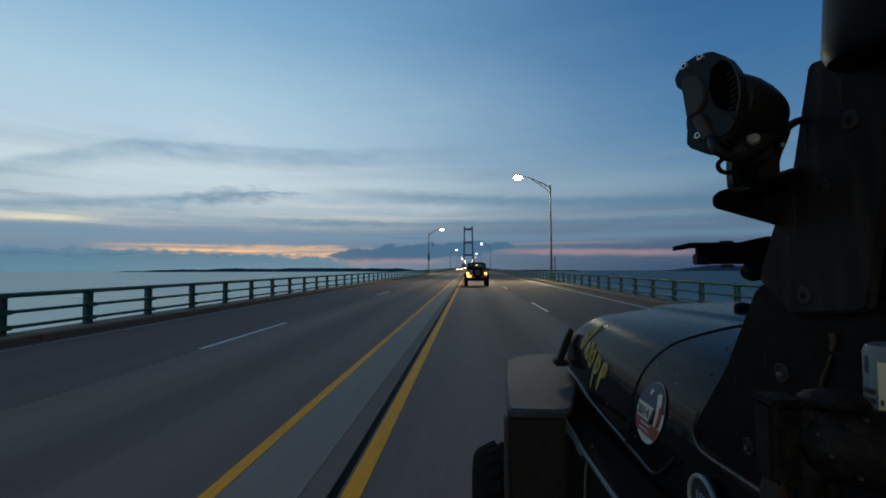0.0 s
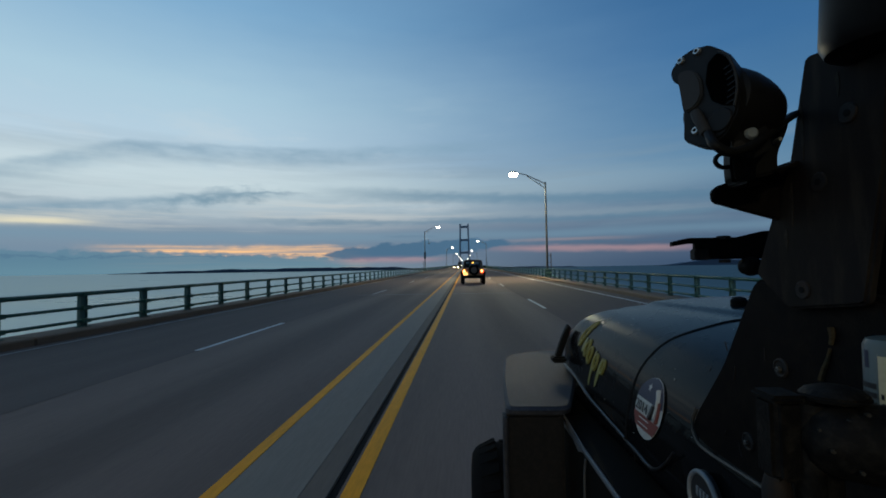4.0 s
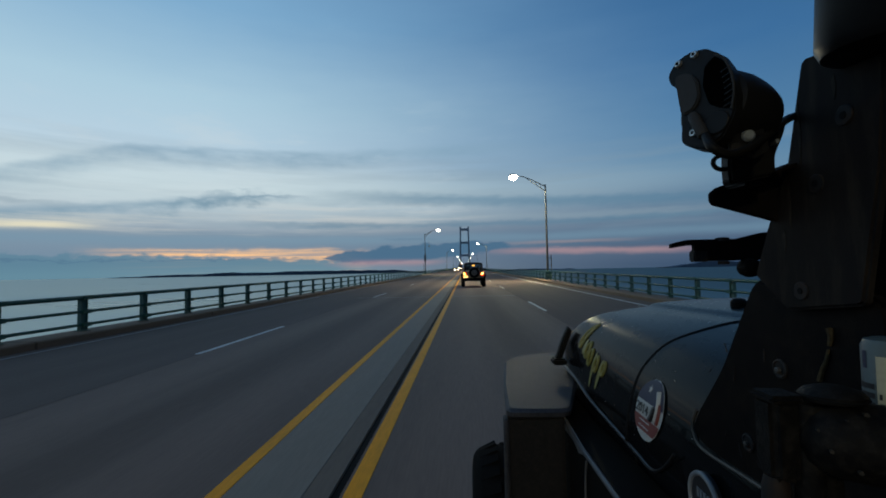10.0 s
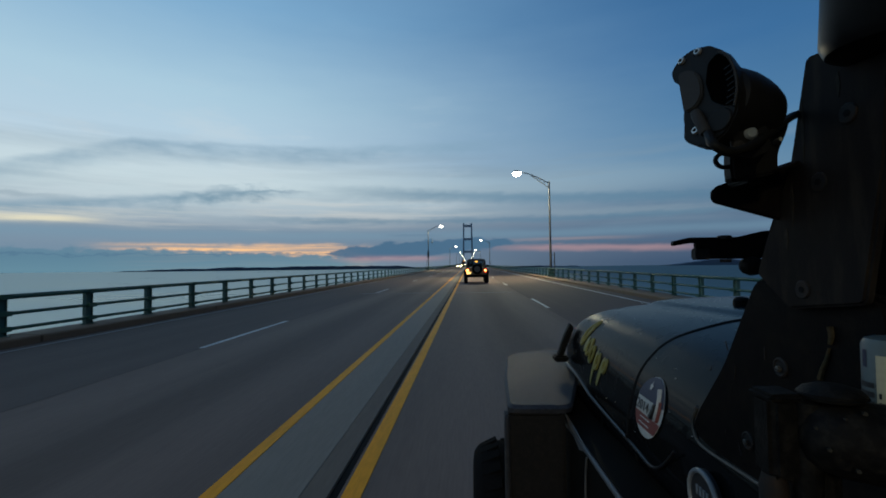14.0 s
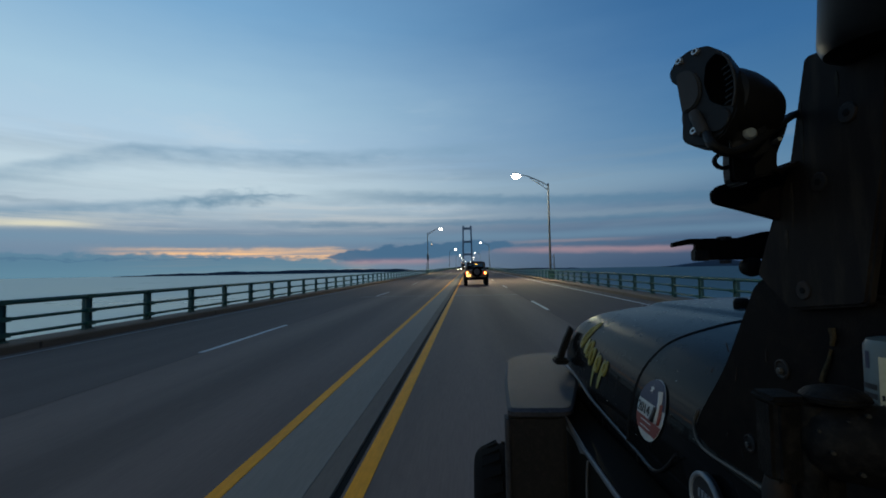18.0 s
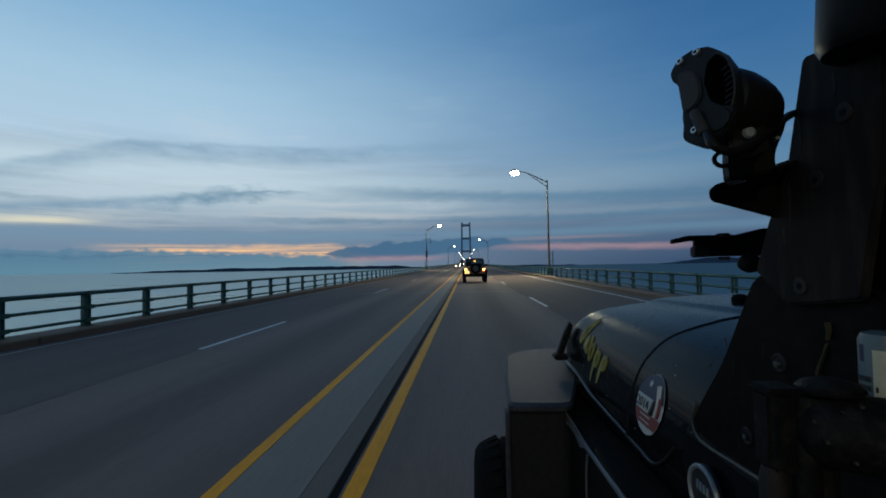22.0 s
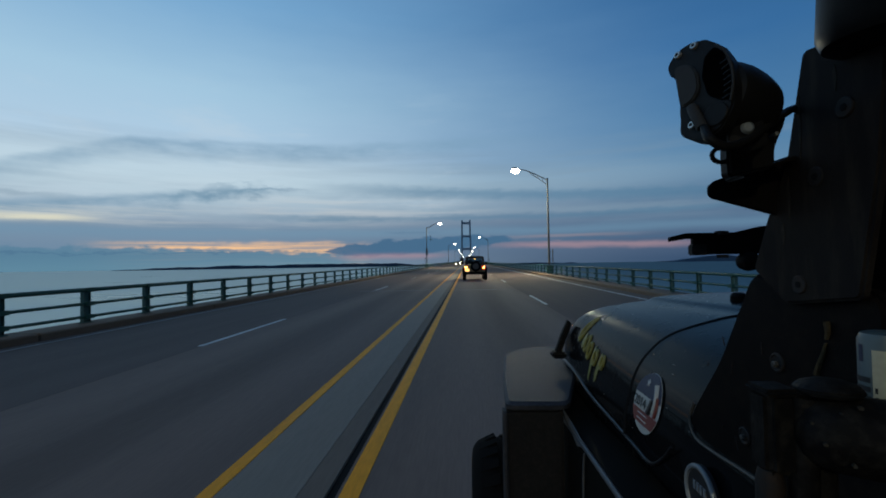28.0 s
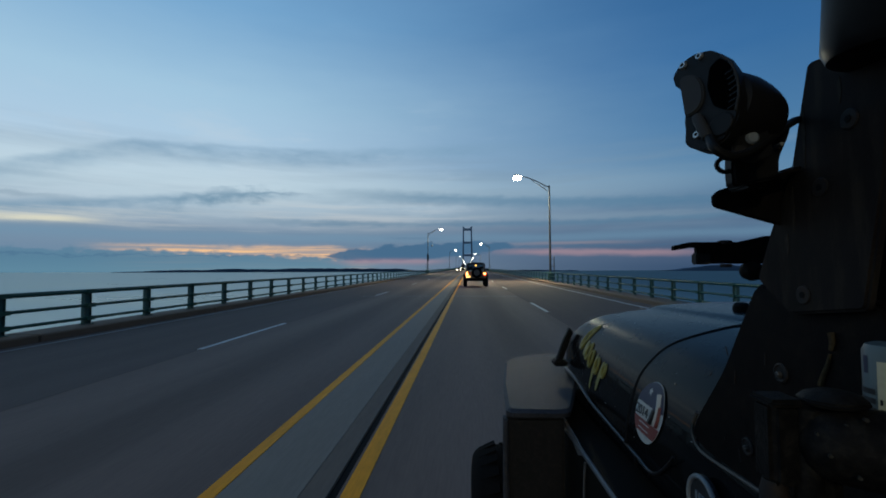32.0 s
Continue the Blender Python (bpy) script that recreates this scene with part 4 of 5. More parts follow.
def oncoming_truck(x, y):
    """A tractor unit with sleeper roof and box trailer, seen from ahead."""
    T = thing("semi_truck", "dark oncoming semi truck, headlamps and amber roof lamps lit", "truck")
    cab = part("cab", prism([(0.0, 0.75), (0.0, 1.55), (1.5, 1.80), (2.0, 2.75), (2.6, 3.75), (4.4, 3.95), (4.4, 0.75)], "x", -1.15, 1.15, 0.06), CAB_PAINT, T)
    part("windscreen", prism([(-1.0, 1.86), (1.0, 1.86), (0.92, 2.62), (-0.92, 2.62)], "y", 1.46, 1.50), GLASS, cab)
    part("grille", box(-0.55, 0.55, -0.03, -0.002, 0.85, 1.50, 0.01), BARE, cab, "bright slatted grille")
    part("bumper", box(-1.20, 1.20, -0.28, -0.04, 0.42, 0.78, 0.04), BARE, cab)
    part("trailer", box(-1.28, 1.28, 5.0, 19.0, 1.15, 4.05, 0.04), TRAILER_PAINT, T, "long dark red box trailer")
    part("chassis", box(-0.5, 0.5, 1.0, 18.5, 0.65, 1.10, 0.02), PLASTIC, T)
    for s in (-1, 1):
        part("headlamp", lathe((s * 0.92, -0.03, 1.0), (0, -1, 0), [(0, 0.17), (0.03, 0.16), (0.05, 0.06)], 16), HEAD, T, "lit headlamp")
        mi = part("mirror", box(s * 1.45 - 0.10, s * 1.45 + 0.10, 1.75, 1.85, 1.9, 2.6, 0.03), PLASTIC, T)
        part("mirror_arm", tube([(s * 1.14, 1.8, 2.45), (s * 1.38, 1.8, 2.45)], 0.025, 6), PLASTIC, mi)
        part("exhaust_stack", tube([(s * 1.2, 4.5, 1.2), (s * 1.2, 4.5, 4.1)], 0.08, 10), BARE, T)
        for yy in (0.9, 3.6, 4.8, 15.8, 17.1):
            wheel(T, s * 1.0, yy, 0.50, 0.28)
    for i in range(5):
        part("roof_lamp", box(-0.84 + i * 0.40, -0.76 + i * 0.40, 2.50, 2.58, 3.76, 3.86, 0.01), AMBER, T, "amber roof marker lamp")
    T.location = (x, y, 0)
    return T


oncoming_truck(0.35, 300.0)


# ---------------------------------------------- the vehicle that carries the camera
MIDX = 1.05


def section(left, y):
    """A cross-section of the bonnet from its left flank over the crown to its right flank."""
    c = curve_through([(p[0], y, p[1]) for p in left], 5)
    return c + [Vector((2 * MIDX - p.x, p.y, p.z)) for p in reversed(c[:-1])]


REAR = [(0.390, 1.034), (0.396, 1.090), (0.420, 1.175), (0.458, 1.229), (0.513, 1.268), (0.620, 1.300), (0.690, 1.312), (0.735, 1.325), (0.850, 1.333), (1.050, 1.338)]
FRONT = [(0.400, 1.068), (0.402, 1.110), (0.410, 1.176), (0.446, 1.230), (0.514, 1.265), (0.620, 1.284), (0.690, 1.292), (0.735, 1.306), (0.880, 1.315), (1.050, 1.320)]


def between(f, dz=0.0, dx=0.0):
    out = []
    for a, b in zip(REAR, FRONT):
        x, z = a[0] + (b[0] - a[0]) * f, a[1] + (b[1] - a[1]) * f
        w = (z - 1.0) / 0.33
        out.append((x + dx * (1 - 0.2 * w), z - dz * w))
    return out


def off_road_front():
    J = thing("off_road_vehicle", "black off-road vehicle with flat fender flares and a dusty bonnet", "car")
    # bonnet and cowl, parted by a dark gap
    rows = [section(between((y - 1.096) / 0.66), y) for y in (1.096, 1.2, 1.3, 1.4, 1.5, 1.6, 1.66)]
    for k in range(1, 15):
        q = k / 14
        roll = 1 - math.sqrt(1 - q * q * 0.999)
        rows.append(section(between(min((1.66 + 0.18 * q - 1.096) / 0.66, 1.05), 0.19 * roll, 0.03 * roll), 1.66 + 0.18 * q))
    hood = part("hood", loft(rows), DUSTY, J, "dusty black bonnet")
    cowl = part("cowl", loft([section(between(-0.25, -0.004), 0.60), section(between(-0.12), 0.85), section(between(0), 1.086)]), DUSTY, J)
    for o in (hood, cowl):
        md = o.modifiers.new("thickness", "SOLIDIFY")
        md.thickness, md.offset = 0.006, -1
        es = o.modifiers.new("edges", "EDGE_SPLIT")
        es.split_angle = radians(35)
    gap = [Vector((p.x + (0.004 if p.x < MIDX else -0.004), p.y, p.z - 0.004)) for p in section(between(0), 1.091)]
    part("hood_gap", tube(gap, 0.0082, 8), FLAT_BLACK, J)
    rnd = random.Random(11)
    specks = bmesh.new()
    for i in range(60):
        y = rnd.uniform(0.72, 1.76)
        pts = section(between((y - 1.09) / 0.66 if y > 1.09 else 0.0), y)
        k = rnd.uniform(2, 44)
        a, b = pts[int(k)], pts[int(k) + 1]
        p = a.lerp(b, k - int(k))
        n = (b - a).cross(Vector((0, 1, 0))).normalized()
        n = n if n.z > 0 or n.x < 0 else -n
        r = rnd.choice((0.0006, 0.0008, 0.0012))
        lathe(p, n, [(-0.002, r), (0.0012, r), (0.0016, r * 0.4)], 6, specks)
    tagged(part("dirt_specks", specks, SPECK, hood, "pale dust and insect specks"), kind="stuff")
    # flank under the bonnet, with its rolled lower edge
    part("side_panel", prism(rounded([(0.60, 0.62), (1.80, 0.70), (1.80, 1.062), (1.22, 1.012), (0.95, 1.014), (0.60, 1.12)], 0.02), "x", 0.415, 0.47, 0.006), PAINT, J)
    part("side_panel", prism(rounded([(0.60, 0.62), (1.80, 0.70), (1.80, 1.062), (1.22, 1.012), (0.95, 1.014), (0.60, 1.12)], 0.02), "x", 1.63, 1.685, 0.006), PAINT, J)
    edge = curve_through([(0.398, 1.80, 1.070), (0.3970, 1.754, 1.062), (0.3950, 1.560, 1.058), (0.3930, 1.399, 1.036), (0.3910, 1.210, 1.030), (0.3910, 1.158, 1.029), (0.3890, 1.016, 1.026), (0.3875, 0.953, 1.025), (0.3868, 0.915, 1.038), (0.3868, 0.876, 1.067), (0.3875, 0.844, 1.100)], 5)
    # edge paler than the flank: its sheen is in the colour
    part("body_seam", tube(edge, 0.0062, 8, None, 0.0026), SEAM, J, "worn rolled edge of the bonnet, sheen painted in")
    part("panel_gap", tube(curve_through([(0.4145, 1.092, 1.020), (0.4145, 1.100, 0.95), (0.4145, 1.115, 0.86), (0.4145, 1.120, 0.72)], 4), 0.005, 6), FLAT_BLACK, J)
    part("grille", prism(rounded([(0.46, 0.62), (1.64, 0.62), (1.64, 1.15), (1.5, 1.24), (0.6, 1.24), (0.46, 1.15)], 0.05), "y", 1.80, 1.835, 0.01), PAINT, J)
    part("front_bumper", box(0.25, 1.85, 1.95, 2.15, 0.48, 0.68, 0.03), PLASTIC, J)
    part("engine_bay", box(0.48, 1.62, 0.62, 1.79, 0.55, 1.0, 0.02), PLASTIC, J)
    # bonnet catch at the front corner
    catch = part("hood_latch", prism(rounded([(0.352, 1.100), (0.374, 1.098), (0.394, 1.150), (0.416, 1.208), (0.402, 1.222), (0.378, 1.172)], 0.006), "y", 1.685, 1.715, 0.004), CABLE, J, "black rubber bonnet catch")
    part("latch_foot", box(0.340, 0.392, 1.675, 1.725, 1.080, 1.104, 0.006), CABLE, catch)
    part("hood_bumper", lathe((0.795, 1.30, 1.315), (0, 0, 1), [(0, 0.022), (0.022, 0.022), (0.030, 0.016), (0.033, 0.006)], 18), PLASTIC, J, "rubber bump stop on the bonnet")

    # flat fender flare, its rear flap, and the wheel under it
    for mirrored in (False, True):
        mx = (lambda x: 2 * MIDX - x) if mirrored else (lambda x: x)
        o = [(0.125, 1.285), (0.306, 1.285), (0.41, 1.62), (0.47, 2.04), (0.44, 2.14), (0.25, 2.08), (0.185, 1.95), (0.145, 1.6)]
        o = [(mx(a), b) for a, b in o]
        own = bmesh.new()
        rnd = rounded(o, 0.035, 4)
        lo = [own.verts.new((p[0], p[1], 1.022)) for p in rnd]
        hi = [own.verts.new((p[0], p[1], 1.034)) for p in rnd]
        cx, cy = sum(p[0] for p in rnd) / len(rnd), sum(p[1] for p in rnd) / len(rnd)
        top = [own.verts.new((p[0] + (cx - p[0]) * 0.07, p[1] + (cy - p[1]) * 0.035, 1.041)) for p in rnd]
        n = len(rnd)
        own.faces.new(lo)
        own.faces.new(top)
        for i in range(n):
            j = (i + 1) % n
            own.faces.new((lo[i], lo[j], hi[j], hi[i]))
            own.faces.new((hi[i], hi[j], top[j], top[i]))
        bmesh.ops.recalc_face_normals(own, faces=own.faces)
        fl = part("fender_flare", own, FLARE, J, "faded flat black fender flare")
        fl.data.set_sharp_from_angle(angle=radians(10))
        part("flare_flange", tube(curve_through([(mx(0.125), 1.299, 1.006), (mx(0.125), 1.297, 1.000), (mx(0.124), 1.292, 0.95), (mx(0.124), 1.292, 0.60)], 5), 0.0085, 10), FLARE, J)
        a, b = sorted((mx(0.119), mx(0.292)))
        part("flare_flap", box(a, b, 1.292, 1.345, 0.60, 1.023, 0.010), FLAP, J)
        a, b = sorted((mx(0.307), mx(0.414)))
        part("inner_fender", prism(rounded([(0.80, 0.60), (1.78, 0.60), (1.78, 0.972), (1.44, 0.966), (1.12, 0.981), (0.80, 0.988)], 0.01), "x", a, b, 0.006), PLASTIC, J)
        # the sheen along this edge is put in as a paler tube
        part("panel_sheen", tube([(mx(0.307), 1.46, 0.964), (mx(0.306), 1.12, 0.979), (mx(0.306), 0.80, 0.986)], 0.006, 8), EDGE, J)
        wheel(J, mx(0.185), 1.72, 0.378, 0.28, "black knobbly tyre under the flare")
    # bright triangle drawn in for a glint on the metal panel
    part("glint_patch", prism([(1.385, 0.999), (1.335, 1.000), (1.12, 0.984), (1.20, 0.955)], "x", 0.3035, 0.3062), BARE, J, "pale metal patch standing for a glint")
    part("strap", tube(curve_through([(0.300, 1.115, 0.972), (0.299, 1.125, 0.92), (0.299, 1.13, 0.82), (0.299, 1.13, 0.66)], 4), 0.0028, 6), EDGE, J, "thin pale strap")

    # decals on the flank: bars and loops stand for a brand name
    def flank_x(z, f=0.4):
        pts = [(p.x, p.z) for p in curve_through([(a, 0.0, b) for a, b in between(f)], 5)]
        for p, q in zip(pts, pts[1:]):
            if p[1] <= z <= q[1]:
                return p[0] + (q[0] - p[0]) * (z - p[1]) / (q[1] - p[1])
        return pts[0][0]

    def patch(cy, cz, ry, rz, lean, f, lift=0.0022):
        """A thin vinyl shape on the flank: an ellipse that leans backwards."""
        own = bmesh.new()
        rows = []
        for k in range(-6, 7):
            z = rz * k / 6
            half = ry * math.sqrt(max(0.0, 1 - (k / 6) ** 2)) + 0.002
            xx = flank_x(cz + z, f) - lift
            rows.append([(xx, cy + half - lean * z, cz + z), (xx, cy - lean * z, cz + z), (xx, cy - half - lean * z, cz + z)])
        loft(rows, own)
        return own
    marks = [(1.548, 1.208, 0.020, 0.046, 0.25), (1.512, 1.178, 0.013, 0.026, 0.2), (1.476, 1.174, 0.021, 0.030, 0.3), (1.436, 1.158, 0.021, 0.030, 0.3),
             (1.398, 1.128, 0.010, 0.056, 0.25), (1.372, 1.150, 0.019, 0.027, 0.2), (1.334, 1.128, 0.013, 0.046, 0.35), (1.306, 1.150, 0.016, 0.022, 0.2)]
    for cy, cz, ry, rz, lean in marks:
        f = (cy - 1.096) / 0.66
        if ry < 0.015:
            part("decal_mark", patch(cy, cz, ry * 0.75, rz, lean, f), DECAL, hood)
            continue
        loop = []
        for i in range(21):
            q = math.tau * i / 20
            z = rz * 0.86 * math.sin(q)
            loop.append((flank_x(cz + z, f) - 0.001, cy + ry * 0.74 * math.cos(q) - lean * z, cz + z))
        part("decal_mark", tube(loop, 0.0052, 6, caps=False), DECAL, hood)
    # round sticker with a year on the cowl
    def disc(ry, rz, lift, cy=0.990, cz=1.134, z0=-9, z1=9, steps=36):
        own = bmesh.new()
        rows = []
        for k in range(-12, 13):
            z = max(min(rz * math.sin(math.pi / 2 * k / 12), z1), z0)
            half = ry * math.sqrt(max(0.0, 1 - (z / rz) ** 2)) + 1e-4
            xx = flank_x(cz + z, 0.0) - lift
            rows.append([(xx, cy + half, cz + z), (xx, cy + half * 0.33, cz + z), (xx, cy - half * 0.33, cz + z), (xx, cy - half, cz + z)])
        loft(rows, own)
        return own
    st = part("round_sticker", disc(0.064, 0.063, 0.0025), STICKER_WHITE, J, "round red, white and blue sticker with a year")
    part("red_field", disc(0.0635, 0.0625, 0.004, z0=-0.046, z1=-0.019), STICKER_RED, st)
    part("blue_field", disc(0.0635, 0.0625, 0.004, z0=0.013), STICKER_BLUE, st)
    part("white_figure", tube(curve_through([(flank_x(1.178, 0) - 0.004, 0.962, 1.178), (flank_x(1.160, 0) - 0.004, 0.952, 1.160), (flank_x(1.140, 0) - 0.004, 0.950, 1.140), (flank_x(1.122, 0) - 0.004, 0.953, 1.122)], 4), 0.0065, 6, None, 0.0045), STICKER_WHITE, st)
    part("red_figure", tube(curve_through([(flank_x(1.158, 0) - 0.005, 0.943, 1.158), (flank_x(1.135, 0) - 0.005, 0.940, 1.135), (flank_x(1.118, 0) - 0.005, 0.942, 1.118)], 4), 0.0035, 6), STICKER_RED, st)
    part("dark_figure", tube(curve_through([(flank_x(1.148, 0) - 0.007, 0.957, 1.148), (flank_x(1.132, 0) - 0.007, 0.960, 1.132), (flank_x(1.120, 0) - 0.007, 0.967, 1.120)], 4), 0.0062, 6), STICKER_BLACK, st)
    star = bmesh.new()
    sp = []
    for i in range(10):
        a, rr = math.tau * i / 10 + math.pi / 2, (0.010 if i % 2 == 0 else 0.004)
        z = 1.176 + rr * math.sin(a)
        sp.append(star.verts.new((flank_x(z, 0) - 0.006, 1.000 - rr * math.cos(a), z)))
    star.faces.new(sp)
    part("star", star, STICKER_WHITE, st)
    fc = bpy.data.curves.new("year", "FONT")
    fc.body, fc.size, fc.extrude, fc.align_x, fc.align_y = "2014", 0.030, 0.0006, "CENTER", "CENTER"
    fc.materials.append(STICKER_BLACK)
    fo = new("year", fc)
    fo.parent = st
    lean = 0.2
    fo.matrix_basis = Matrix(((0, lean, -1, flank_x(1.127, 0.0) - 0.0065), (-1, 0, 0, 1.012), (0, 1, lean, 1.131), (0, 0, 0, 1)))
    for i in range(3):
        part("print_bar", tube([(flank_x(1.108 - i * 0.012, 0) - 0.005, 1.018, 1.108 - i * 0.011), (flank_x(1.108 - i * 0.011, 0) - 0.005, 0.972, 1.108 - i * 0.012)], 0.0012, 5), STICKER_WHITE, st)

    # round metal badge
    bd = part("badge", lathe((0.390, 0.735, 1.070), (-1, 0, 0), [(0, 0.045), (0.008, 0.045), (0.0085, 0.038)], 36), STICKER_BLACK, J, "round metal badge with pale ring")
    ring = [(0.3815, 0.735 + 0.042 * math.cos(a), 1.070 + 0.042 * math.sin(a)) for a in (math.tau * i / 32 for i in range(33))]
    part("badge_ring", tube(ring, 0.0042, 8, caps=False), BADGE_METAL, bd)
    for i in range(4):
        part("badge_bar", box(0.3795, 0.3818, 0.747 - i * 0.010, 0.753 - i * 0.010, 1.072, 1.086), BADGE_METAL, bd)

    # windscreen frame, hinge bracket and light mount
    lean_y = lambda z: 0.600 - (z - 1.431) * 0.41
    fr = rounded([(0.60, 1.15), (0.36, 1.15), (0.36, 1.40), (0.19, 1.95), (0.34, 1.95), (0.52, 1.50)], 0.01)
    part("windshield_frame", prism(fr, "x", 0.432, 0.50, 0.006), PAINT, J)
    part("windshield_frame", prism(fr, "x", 1.60, 1.675, 0.006), PAINT, J)
    part("windshield_header", box(0.50, 1.60, 0.19, 0.30, 1.88, 1.95, 0.02), PAINT, J)
    part("windshield", prism([(0.555, 1.36), (0.29, 1.89), (0.285, 1.89), (0.55, 1.36)], "x", 0.50, 1.60), GLASS, J)
    low = rounded([(0.632, 1.432), (0.720, 1.288), (0.802, 1.190), (0.822, 1.152), (0.765, 1.133), (0.595, 1.143), (0.44, 1.153), (0.44, 1.415), (0.58, 1.415)], 0.028)
    hb = part("hinge_bracket", prism(low, "x", 0.4095, 0.43, 0.005), BRACKET, J, "black steel windscreen hinge bracket with worn edge")
    part("bracket_edge", tube(curve_through([(0.4085, 0.797, 1.196), (0.4085, 0.814, 1.165), (0.4085, 0.802, 1.140), (0.4085, 0.765, 1.1335), (0.4085, 0.68, 1.1385), (0.4085, 0.595, 1.1435)], 5), 0.0034, 6), WORN, hb)
    for y, z in ((0.588, 1.313), (0.660, 1.192)):
        bo = part("bolt", lathe((0.4095, y, z), (-1, 0, 0), [(0, 0.0125), (0.002, 0.0125), (0.003, 0.0105), (0.0015, 0.0085)], 20), RUSTY, hb)
        part("nut", lathe((0.4075, y, z - 0.002), (-1, 0, 0), [(0, 0.0042), (0.004, 0.0040), (0.005, 0.0025)], 6), WORN, bo)
    part("worn_edge", tube(curve_through([(0.4075, 0.507, 1.376), (0.4070, 0.505, 1.366), (0.4075, 0.508, 1.357)], 5), 0.0036, 7, None, 0.0022), RUST_EDGE, hb, "chipped rusty edge")
    part("worn_edge", tube(curve_through([(0.4080, 0.510, 1.352), (0.4075, 0.513, 1.340), (0.4080, 0.520, 1.326), (0.4085, 0.525, 1.314)], 5), 0.0016, 7, None, 0.0034), RUST_EDGE, hb)
    rnd = random.Random(5)
    for i in range(9):
        y, z = rnd.uniform(0.56, 0.76), rnd.uniform(1.16, 1.34)
        part("scratch", tube([(0.4092, y, z), (0.4092, y + rnd.uniform(-0.006, 0.006), z - rnd.uniform(0.006, 0.022))], 0.0009, 5), RUSTY, hb)
    pl = rounded([(0.514, 1.682), (0.412, 1.664), (0.425, 1.54), (0.452, 1.405), (0.555, 1.391), (0.612, 1.432), (0.582, 1.497), (0.545, 1.563)], 0.007)
    mp = part("light_mount_plate", prism(pl, "x", 0.3975, 0.409, 0.003), SCUFFED, J, "scuffed black steel light mount plate")
    for y, z in ((0.4600, 1.5990), (0.5000, 1.5360), (0.5300, 1.4160)):
        w = part("bolt", lathe((0.3975, y, z), (-1, 0, 0), [(0, 0.0106), (0.0012, 0.0106), (0.0020, 0.0096), (0.0020, 0.0060)], 24), RUSTY, mp, "rust-flecked button head bolt")
        # uncut socket: a black disc carries the shade of the hole
        part("socket", lathe((0.3957, y, z), (-1, 0, 0), [(0, 0.0042), (0.0008, 0.0040)], 6), FLAT_BLACK, w)
    for y, z, ln in ((0.520, 1.635, 0.075), (0.541, 1.545, 0.055), (0.552, 1.490, 0.03), (0.470, 1.648, 0.03)):
        part("dried_run", prism(rounded([(y, z), (y + 0.004, z - ln * 0.3), (y + 0.001, z - ln), (y - 0.002, z - ln * 0.5)], 0.002, 3), "x", 0.3970, 0.3976), WORN_DUST, mp, "dried dirty water run")
    # tapered arm that carries the lamp
    arm = bmesh.new()
    prism(rounded([(0.317, 1.538), (0.325, 1.545), (0.398, 1.568), (0.420, 1.575), (0.420, 1.494), (0.388, 1.503), (0.321, 1.523), (0.317, 1.528)], 0.003), "y", 0.562, 0.570, 0.002, arm)
    prism(rounded([(0.348, 1.5500), (0.396, 1.5655), (0.396, 1.561), (0.348, 1.5455)], 0.002), "y", 0.524, 0.5615, 0.001, arm)
    part("light_arm", arm, BRACKET, J)

    # auxiliary lamp: faced cap, slotted heat sink, barrel, yoke and cable
    c, ax = Vector((0.265, 0.470, 1.627)), Vector((0.888, 0.418, -0.18)).normalized()
    u = (Vector((0, 0, 1)) - ax * ax.z).normalized()
    v = ax.cross(u)
    back = -ax
    pod = part("auxiliary_lamp", lathe(c + v * 0.002 - u * 0.009, ax, [(0.004, 0.030), (0.008, 0.037), (0.018, 0.040), (0.030, 0.0414), (0.045, 0.0408), (0.055, 0.0395), (0.066, 0.037), (0.072, 0.029)], 44),
               POD, J, "black round auxiliary lamp on a yoke")
    for p in pod.data.polygons:
        p.use_smooth = len(p.vertices) == 4

    def on_face(a, b, lift=0.0):
        return c + u * a + v * b + back * lift

    def face_plate(outline, lo, hi, bevel):
        own = bmesh.new()
        bottom = [own.verts.new(on_face(a, b, lo)) for a, b in outline]
        top = [own.verts.new(on_face(a, b, hi)) for a, b in outline]
        own.faces.new(bottom)
        own.faces.new(top[::-1])
        for i in range(len(outline)):
            j = (i + 1) % len(outline)
            own.faces.new((bottom[i], bottom[j], top[j], top[i]))
        bmesh.ops.recalc_face_normals(own, faces=own.faces)
        if bevel:
            bmesh.ops.bevel(own, geom=[e for e in own.edges if all((w in top) for w in e.verts)], offset=bevel, segments=2, affect="EDGES")
        return own
    cover = [(0.0423, -0.049), (0.052, -0.043), (0.058, -0.034), (0.060, -0.022), (0.055, -0.003), (0.041, 0.014), (0.016, 0.029), (-0.010, 0.036), (-0.033, 0.035), (-0.052, 0.026),
             (-0.062, 0.008), (-0.058, -0.004), (-0.0505, -0.0174), (-0.0443, -0.0228), (-0.030, -0.0238), (-0.018, -0.0245), (-0.0033, -0.0289), (0.0230, -0.0358), (0.030, -0.0440)]
    cov = part("rear_cover", face_plate(rounded(cover, 0.004, 3), -0.010, 0.004, 0.002), POD, pod, "flat cast rear cover")
    part("cover_boss", face_plate(rounded([(0.036, -0.0370), (0.033, -0.018), (0.018, -0.006), (-0.002, -0.002), (-0.014, -0.008), (-0.017, -0.0225)], 0.010, 5), 0.0042, 0.0075, 0.0015), BOSS, cov)
